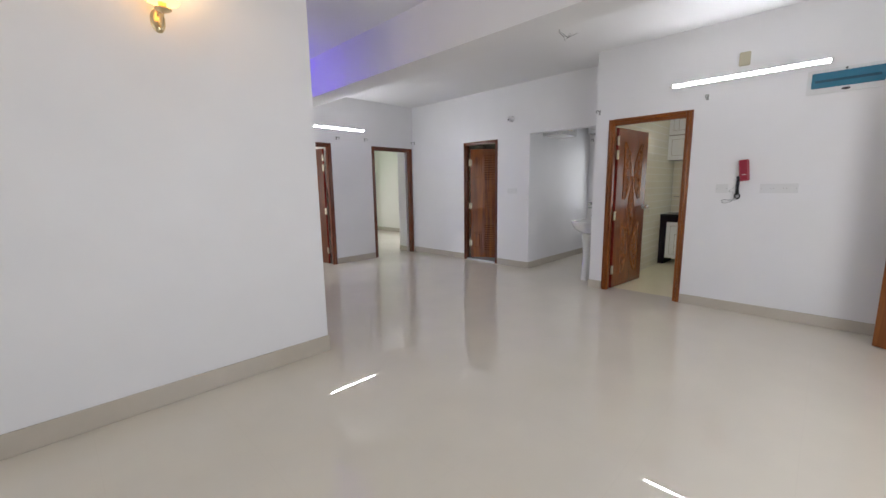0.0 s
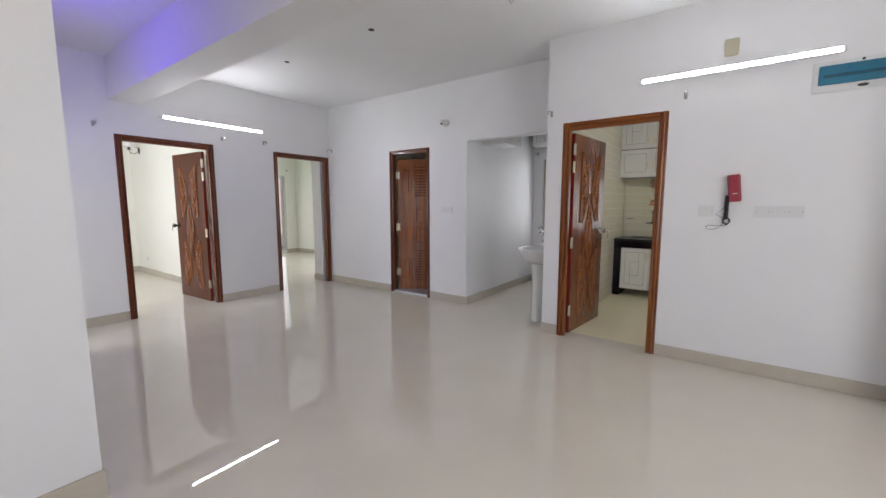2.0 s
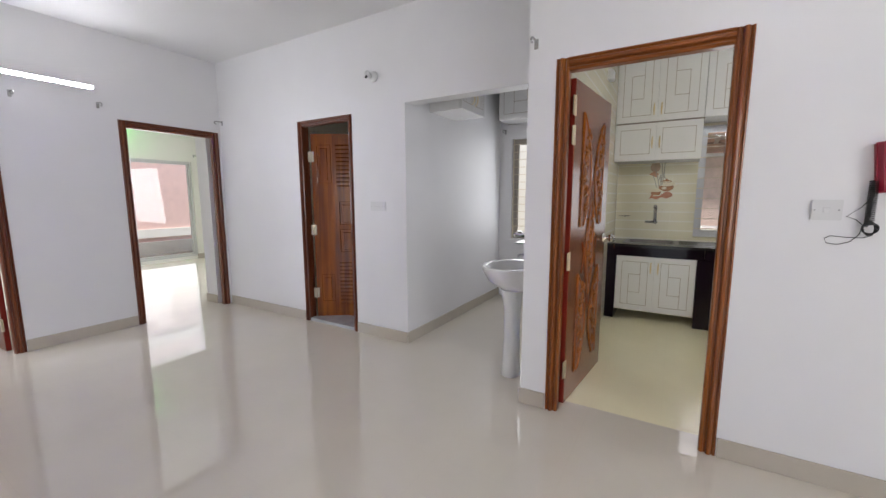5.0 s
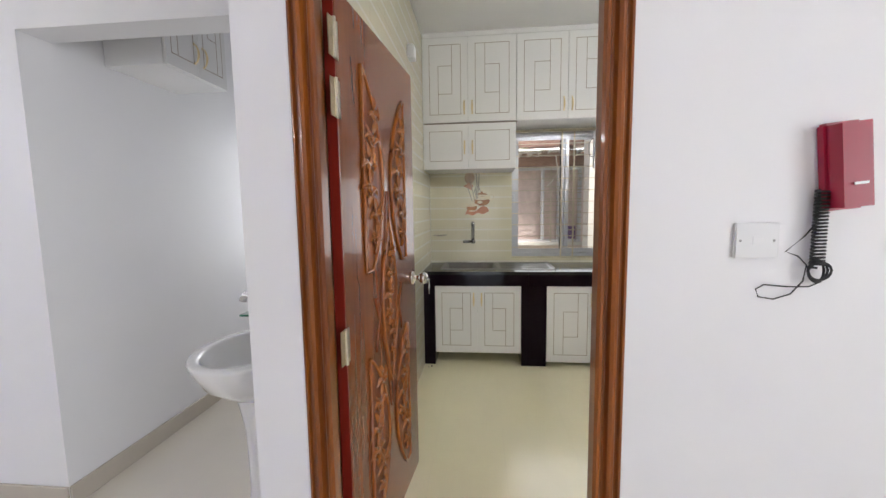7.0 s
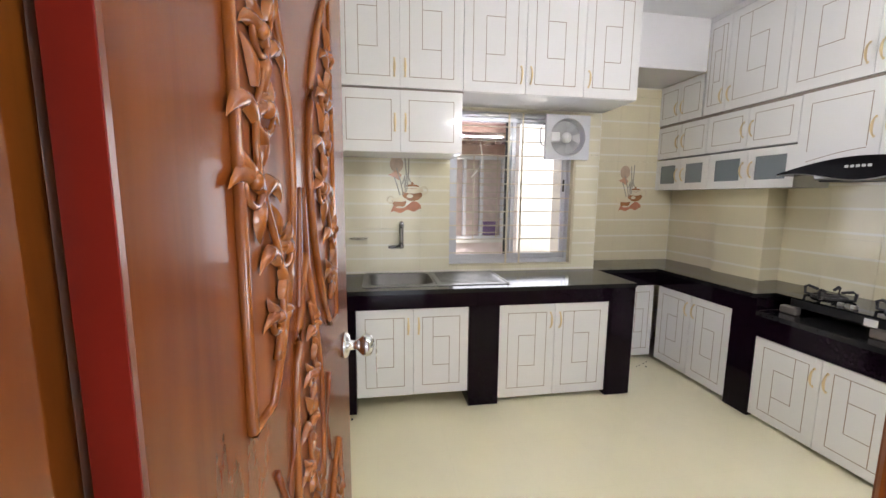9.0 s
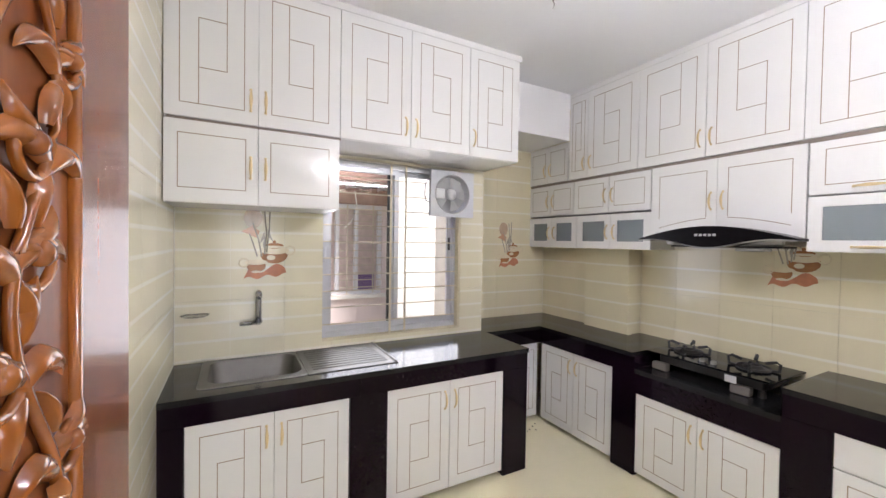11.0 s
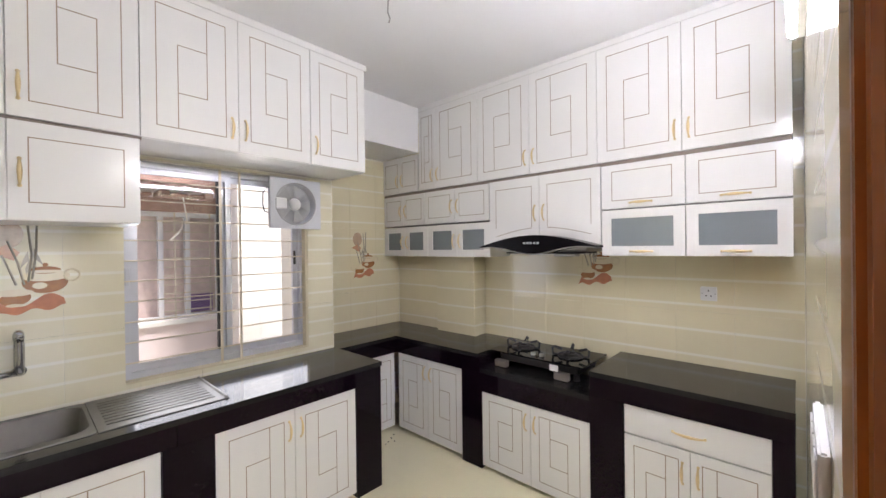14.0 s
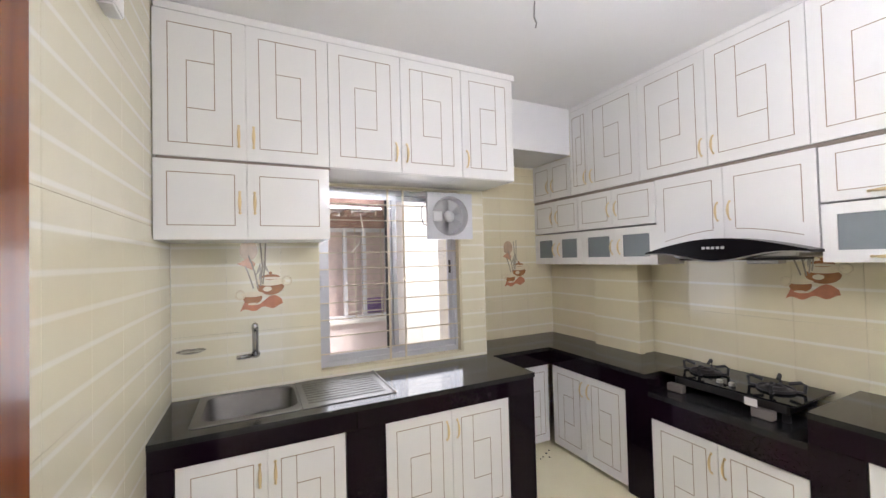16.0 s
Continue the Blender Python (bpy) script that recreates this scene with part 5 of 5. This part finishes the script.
kw = window_unit("window_1", pose(WX + 0.03, 1.82, 0.9, 0, 0, -90), 1.06, 1.22, "sliding aluminium kitchen window with cream security grille", 10, (0.483, 0.599))
part("brush_seal", boxm(0.478, 0.5, 0.035, 0.06, 0.04, 1.18), M_CORD, kw, "dark brush seal")
part("latch", boxm(0.008, 0.03, 0.004, 0.0195, 0.52, 0.62, 0.003), M_ALU, kw, "aluminium window latch")
part("latch", boxm(0.98, 0.99, 0.01, 0.03, 0.6, 0.7, 0.002), M_IRON, kw, "small dark sash lock")
part("sill", boxm(-0.002, 1.062, -0.034, 0.2, -0.012, -0.001), M_SILL, kw, "yellow painted sill")
part("reveal", boxm(1.042, 1.061, -0.032, 0.018, 0.0, 1.22), M_SILL, kw, "yellow painted reveal")
window_unit("window_2", pose(8.8, 3.9, 0.8, 0, 0, -90), 0.85, 1.3, "alcove window with a dark frame and grille", 13, (0.02, 0.4, 0.8), material("dull_frame", (0.40, 0.36, 0.31), 0.4), False)
window_unit("window_3", pose(6.1, 11.17, 0.06), 2.34, 2.06, "sliding glass balcony door in pale aluminium frame", 0, (), material("pale_aluminium", (0.62, 0.62, 0.60), 0.4))
window_unit("window_4", pose(2.3, 12.08, 0.3), 1.5, 2.0, "bedroom sliding window in aluminium frame", 0, ())
# unseen living room windows, added where the hall's fill comes in
window_unit("window_5", pose(-3.2, -0.6, 0.3, 0, 0, 90), 3.4, 2.1, "unseen wide living room window in aluminium frame, added for fill light", 0, ())
window_unit("window_6", pose(4.15, -1.46, 0.6, 0, 0, 180), 2.3, 1.8, "unseen wide living room window in aluminium frame, added for fill light", 0, ())

# two out-of-view windows, added to hold the bedroom fill lamps
window_unit("window_8", pose(2.13, 7.8, 0.6, 0, 0, 90), 1.6, 1.6, "unseen bedroom side window in aluminium frame, added for fill light", 0, ())
window_unit("window_9", pose(8.77, 9.4, 0.6, 0, 0, -90), 1.8, 1.6, "unseen bedroom side window in aluminium frame, added for fill light", 0, ())
# unseen window, added for the side room fill
window_unit("window_7", pose(1.2, 5.7, 0.7, 0, 0, 90), 1.0, 1.4, "unseen side room window in aluminium frame, added for fill light", 0, ())

# ---- exhaust fan, sockets, tile prints ----
ex = thing("exhaust_fan", pose(8.985, 0.877, 1.928, 0, 0, -90), "grey-white square exhaust fan fixed before the window", "exhaust fan")
bm = bmesh.new()
n = 48
S = 0.186
inner = [bm.verts.new((0.145 * math.cos(2 * math.pi * i / n), -0.03, 0.145 * math.sin(2 * math.pi * i / n))) for i in range(n)]
outer = []
for i in range(n):
    a = 2 * math.pi * i / n
    k = S / max(abs(math.cos(a)), abs(math.sin(a)))
    outer.append(bm.verts.new((k * math.cos(a), -0.03, 0.93 * k * math.sin(a))))
back = [bm.verts.new((v.co.x, 0.0, v.co.z)) for v in outer]
tun = [bm.verts.new((v.co.x * 0.93, 0.03, v.co.z * 0.93)) for v in inner]
for i in range(n):
    j = (i + 1) % n
    bm.faces.new((inner[i], inner[j], outer[j], outer[i]))
    bm.faces.new((outer[i], outer[j], back[j], back[i]))
    bm.faces.new((inner[i], tun[i], tun[j], inner[j]))
part("housing", bm, material("pale_grey_plastic", (0.60, 0.61, 0.64), 0.35), ex)
M_GREYP = material("grey_plastic", (0.42, 0.42, 0.43), 0.35)
for k in range(5):
    bm = bmesh.new()
    a0 = k * 2 * math.pi / 5
    vs = []
    for r, da, dy in ((0.035, -0.3, -0.004), (0.125, -0.42, -0.01), (0.13, 0.3, 0.012), (0.035, 0.35, 0.006)):
        vs.append((r * math.cos(a0 + da), dy, r * math.sin(a0 + da)))
    A = [bm.verts.new(v) for v in vs]
    B = [bm.verts.new((x, y + 0.002, z)) for x, y, z in vs]
    bm.faces.new(A)
    bm.faces.new(B[::-1])
    for i in range(4):
        bm.faces.new((A[i], B[i], B[(i + 1) % 4], A[(i + 1) % 4]))
    part("blade", bm, M_GREYP, ex)
part("hub", lathe(bmesh.new(), [(0, 0.03), (0.03, 0.026), (0.042, 0.01), (0.044, 0)], 20, Matrix.Translation((0, 0.0, 0)) @ Matrix.Rotation(radians(90), 4, 'X')), M_WHITEP, ex, smooth=True)
part("guard_ring", tube(bmesh.new(), [(0.146 * math.cos(2 * math.pi * i / 36), -0.031, 0.146 * math.sin(2 * math.pi * i / 36)) for i in range(37)], 0.004, 6), M_GREYP, ex)
part("back_panel", lathe(bmesh.new(), [(0.0, -0.034), (0.136, -0.034), (0.136, -0.03)], 36, Matrix.Rotation(radians(90), 4, 'X')), M_GREYP, ex)
part("motor_box", boxm(-0.15, -0.075, -0.045, -0.012, -0.04, 0.035, 0.005), M_WHITEP, ex)
part("cable", tube(bmesh.new(), [(-0.17, 0.0, 0.1), (-0.2, -0.02, 0.1), (-0.225, -0.015, 0.06), (-0.225, -0.01, -0.02), (-0.21, 0.0, -0.06), (-0.18, 0.0, -0.07)], 0.004, 6), M_CORD, ex, "black cable loop")

plate("wall_socket", pose(6.75, SY + 0.0065, 1.312, 0, 0, 180), 0.085, 0.085, "white socket plate on the kitchen tiles", 1, True)
ks = thing("switch_panel", pose(KI + 0.0065, 1.5, 1.33, 0, 0, 90), "white surface switch box on the tiles beside the doorway", "switch")
part("box", boxm(-0.1, 0.1, -0.011, 0.0, -0.042, 0.042, 0.003, 2), M_WHITEP, ks)
for i in range(4):
    part("rocker", boxm(-0.088 + i * 0.046, -0.05 + i * 0.046, -0.014, -0.0115, -0.028, 0.028, 0.001), M_WHITEP, ks)
kl = thing("wall_bracket", pose(7.93, KY - 0.0065, 2.47), "white plastic lamp holder high on the kitchen tiles", "lamp holder")
part("holder", boxm(-0.05, 0.05, -0.05, 0.0, -0.03, 0.06, 0.006, 2), M_WHITEP, kl)


def tea_print(m):
    """Printed tile picture of a teapot, a cup and flowers."""
    t = thing("teapot_picture", m @ Matrix.Diagonal((1.27, 1.0, 1.27, 1.0)), "printed tile picture of a brown teapot, cup and flowers", "tile picture", "tile pictures")
    def blob(name, pts, mat, d=0.0):
        part(name, prism(bmesh.new(), pts, -0.0007 - d, 0.0, "xz"), mat, t)
    def ell(cx, cz, a, b, t0=0, t1=360, k=24):
        return [(cx + a * math.cos(radians(t0 + (t1 - t0) * i / k)), cz + b * math.sin(radians(t0 + (t1 - t0) * i / k))) for i in range(k + (0 if t1 - t0 == 360 else 1))]
    BROWN = material("teapot_brown", (0.33, 0.15, 0.06), 0.25, coat=0.1, vary=0.35, scale=25)
    blob("cloth", [(-0.1 + 0.19 * i / 16, -0.168 + 0.008 * math.sin(i * 0.9) + 0.02 * i / 16) for i in range(17)] + [(0.085 - 0.16 * i / 12, -0.118 + 0.022 * math.sin(i * 0.55)) for i in range(13)], M_TERRA)
    blob("pot", ell(0.035, -0.052, 0.062, 0.043), BROWN, 0.0002)
    blob("pot_band", ell(0.035, -0.03, 0.068, 0.02), M_SLIP, 0.0004)
    blob("pot_shine", ell(0.02, -0.066, 0.02, 0.012), M_SLIP, 0.0004)
    blob("lid", ell(0.035, -0.008, 0.042, 0.014), BROWN, 0.0006)
    blob("lid_rim", ell(0.035, -0.013, 0.046, 0.006), M_SLIP, 0.0008)
    blob("lid_knob", ell(0.035, 0.012, 0.008, 0.007), BROWN, 0.0006)
    blob("cup", ell(-0.045, -0.105, 0.042, 0.03), BROWN, 0.0006)
    blob("cup_rim", ell(-0.045, -0.088, 0.05, 0.013), M_SLIP, 0.0008)
    blob("cup_foot", ell(-0.045, -0.134, 0.022, 0.006), M_SLIP, 0.0008)
    for cx, cz, r in ((0.108, -0.03, 0.022), (-0.098, -0.09, 0.02)):
        part("handle", tube(bmesh.new(), [(cx + r * math.cos(a), -0.0005, cz + r * math.sin(a)) for a in [i * math.pi / 8 for i in range(17)]], 0.0035, 5), M_SLIP, t)
    for pts in ([(-0.02, -0.06), (-0.035, 0.02), (-0.06, 0.1)], [(-0.01, -0.05), (0.0, 0.05), (-0.01, 0.17)], [(0.0, -0.04), (0.012, 0.06), (0.015, 0.18)], [(-0.04, -0.06), (-0.055, -0.01), (-0.075, 0.05)]):
        part("stem", tube(bmesh.new(), [(x, -0.0005, z) for x, z in pts], 0.0035, 5), M_STEM, t)
    blob("flower", ell(-0.06, 0.125, 0.04, 0.05), material("pale_brown_print", (0.50, 0.36, 0.25), 0.12, coat=0.5, vary=0.25, scale=40), 0.0003)
    blob("flower", [(-0.11, 0.06), (-0.06, 0.09), (-0.03, 0.06), (-0.045, 0.03), (-0.075, 0.045)], material("peach_print", (0.58, 0.32, 0.2), 0.12, coat=0.5, vary=0.25, scale=40), 0.0005)
    for x, z, r in ((-0.03, 0.03, 0.5), (0.03, 0.04, -0.6), (-0.015, 0.0, 0.2)):
        blob("leaf", [(x, z - 0.03), (x + 0.03 * r - 0.008, z), (x + 0.04 * r, z + 0.035), (x + 0.03 * r + 0.008, z)], M_STEM, 0.0004)
    return t


tea_print(pose(WX - 0.0065, 2.16, 1.535, 0, 0, -90))
tea_print(pose(NX - 0.0065, -0.06, 1.54, 0, 0, -90))
tea_print(pose(7.43, SY + 0.0065, 1.54, 0, 0, 180))

crumbs = bmesh.new()
rnd = random.Random(21)
for x, y in ((8.87, 0.14), (8.93, 0.03), (8.9, 0.08), (8.856, 0.18), (8.84, 0.1), (8.374, 2.587), (8.39, 2.56)):
    solid(crumbs, x, x + rnd.uniform(0.006, 0.016), y, y + rnd.uniform(0.005, 0.014), 0.0002, rnd.uniform(0.003, 0.007))
tagged(part("debris", crumbs, M_IRON), "dark crumbs of building dirt on the tiles", "debris", kind="stuff")

# ---- outside ----
structure("ground", cells((-60, 80), (-60, 80), (-3.3, -3.2), []), material("street", (0.30, 0.28, 0.25), 0.9, vary=0.2, scale=2), "dusty grey ground outside", "ground")
nb = thing("neighbour_house", pose(11.6, 0, 0), "pinkish plastered neighbouring house with a grilled window", "house")
part("wall", cells((0, 0.3), (-1.5, 5), (-3.2, 12), [(-1, 1, 0.5, 1.72, 0.83, 2.05)]), M_PINK, nb)
part("sill", cells((-0.05, 0.06), (0.42, 1.8), (0.78, 0.829), []), M_PALE, nb)
part("sunshade", cells((-0.5, 0.0), (0.1, 2.4), (2.3, 2.42), []), M_RUST, nb)
part("lintel", cells((-0.12, 0.0), (0.1, 2.4), (2.051, 2.19), []), M_RUST, nb, "crumbling reddish concrete lintel")
rnd = random.Random(11)
for i in range(14):
    y = 0.2 + i * 0.15
    q = rnd.uniform(0.03, 0.09)
    part("rubble", boxm(-0.2 - rnd.uniform(0.0, 0.2), -0.002, y, y + rnd.uniform(0.08, 0.14), 2.1905, 2.19 + q, 0.012), M_RUST, nb)
wn = part("window", cells((0.04, 0.11), (0.5, 1.72), (0.83, 2.05), [(-1, 1, 0.55, 0.83, 0.87, 2.0), (-1, 1, 0.88, 1.09, 0.87, 2.0), (-1, 1, 1.14, 1.67, 0.87, 2.0)]), M_WHITEP, nb)
part("curtain", boxm(0.2, 0.22, 0.45, 1.9, 0.8, 2.12), material("pale_brown_curtain", (0.74, 0.61, 0.55), 0.9, vary=0.2, scale=10), wn)
for i in range(11):
    part("grille_bar", boxm(0.0, 0.015, 0.5, 1.1, 0.92 + i * 0.1, 0.932 + i * 0.1), M_GRILLE, wn)
for y in (0.62, 0.98):
    part("grille_upright", boxm(0.015, 0.025, y, y + 0.014, 0.83, 2.05), M_GRILLE, wn)
part("cloth", boxm(0.17, 0.19, 0.56, 0.82, 0.87, 1.08), material("purple_cloth", (0.22, 0.13, 0.30), 0.9), wn, "folded purple cloth")
part("cable", tube(bmesh.new(), [(-0.3, 0.95, 2.42), (-0.3, 0.98, 2.2), (-0.29, 0.94, 1.95), (-0.28, 1.02, 1.8), (-0.28, 1.1, 1.72)], 0.008, 6), M_PALE, nb)
wh = thing("white_house", pose(10.75, 0, 0), "bright white plastered wall of the house next door", "house")
part("wall", cells((0, 0.3), (-5, 0.62), (-3.2, 12), []), M_PALE, wh)
ph2 = thing("pale_house", pose(11.4, 0, 0), "pale plastered house behind the alcove window", "house")
part("wall", cells((0, 0.3), (5.01, 9), (-3.2, 6), []), M_PALE, ph2)
part("wall", cells((-0.6, -0.3), (2.35, 5), (-3.2, 6), []), M_PALE, ph2)
bh = thing("brick_house", pose(0, 15.0, 0), "red brick apartment house across the street", "house")
part("wall", cells((2, 14), (0, 0.4), (-3.2, 9), [(5.2, 6.4, -1, 0.3, 0.9, 2.2), (11.0, 12.4, -1, 0.3, 0.9, 2.2)]), M_BRICK, bh)
for x0, x1 in ((5.2, 6.4), (11.0, 12.4)):
    part("window", cells((x0, x1), (0.1, 0.15), (0.9, 2.2), [(x0 + 0.06, (x0 + x1) / 2 - 0.03, -1, 1, 0.96, 2.14), ((x0 + x1) / 2 + 0.03, x1 - 0.06, -1, 1, 0.96, 2.14)]), M_WHITEP, bh)
part("band", cells((2, 14), (-0.06, 0.0), (2.75, 3.05), []), M_PALE, bh)
part("band", cells((2, 14), (-0.06, 0.0), (0.2, 0.45), []), M_PALE, bh)
structure("balcony", cells((5.0, 9.2), (11.29, 12.6), (-0.2, 0.02), []), M_SKIRT, "tiled balcony floor", "balcony")
structure("balcony_parapet", cells((5.0, 9.2), (12.48, 12.6), (0.02, 0.32), []), M_PALE, "low cream balcony parapet", "parapet")

# ---- kitchen wall tiles ----
def clad(name, wall, mat, along, fixed, face, lo, hi, z0, z1, holes, tw=0.3, th=0.6):
    """Glazed tiles on a wall face, each its own piece. along: the wall's axis; face: the way that the tiles stand out."""
    T = 0.006
    k = 0
    u = lo
    while u < hi - 0.01:
        u1 = min(u + tw, hi)
        z = z0
        while z < z1 - 0.01:
            zz = min(z + th, z1)
            g = 0.0007
            a, b, c, d = u + g, u1 - g, z + g, zz - g
            cut = [h for h in holes if h[0] < b and h[1] > a and h[2] < d and h[3] > c]
            if not any(h[0] <= a and h[1] >= b and h[2] <= c and h[3] >= d for h in cut):
                f0, f1 = sorted((fixed, fixed + face * T))
                if along == "y":
                    bm = cells((f0, f1), (a, b), (c, d), [(-99, 99, h[0], h[1], h[2], h[3]) for h in cut])
                else:
                    bm = cells((a, b), (f0, f1), (c, d), [(h[0], h[1], -99, 99, h[2], h[3]) for h in cut])
                part("tile", bm, mat, wall)
            z = zz
        u = u1


W = bpy.data.objects
clad("window", W["wall_window"], M_TILE2, "y", WX, -1, 0.556, KY - 0.007, 0.0, KH - 0.002, [(0.76, 1.82, 0.89, 2.12)])
clad("niche", W["wall_niche"], M_TILE, "y", NX, -1, -0.5, 0.548, 0.0, 2.488, [])
clad("cheek", W["wall_niche_cheek"], M_TILE, "x", 0.55, -1, WX + 0.002, NX - 0.007, 0.0, 2.488, [])
clad("hob", W["wall_hob"], M_TILE, "x", SY, 1, KI + 0.007, NX - 0.007, 0.0, KH - 0.002, [(8.41, 9.6, -1, 1.53)])
clad("side", W["wall_alcove_side"], M_TILE2, "x", KY, -1, KI + 0.03, WX - 0.007, 0.0, KH - 0.002, [])
clad("door", W["wall_kitchen"], M_TILE2, "y", KI, 1, SY + 0.007, KY - 0.007, 0.0, KH - 0.002, [(1.745, 2.645, -1, 2.13)])
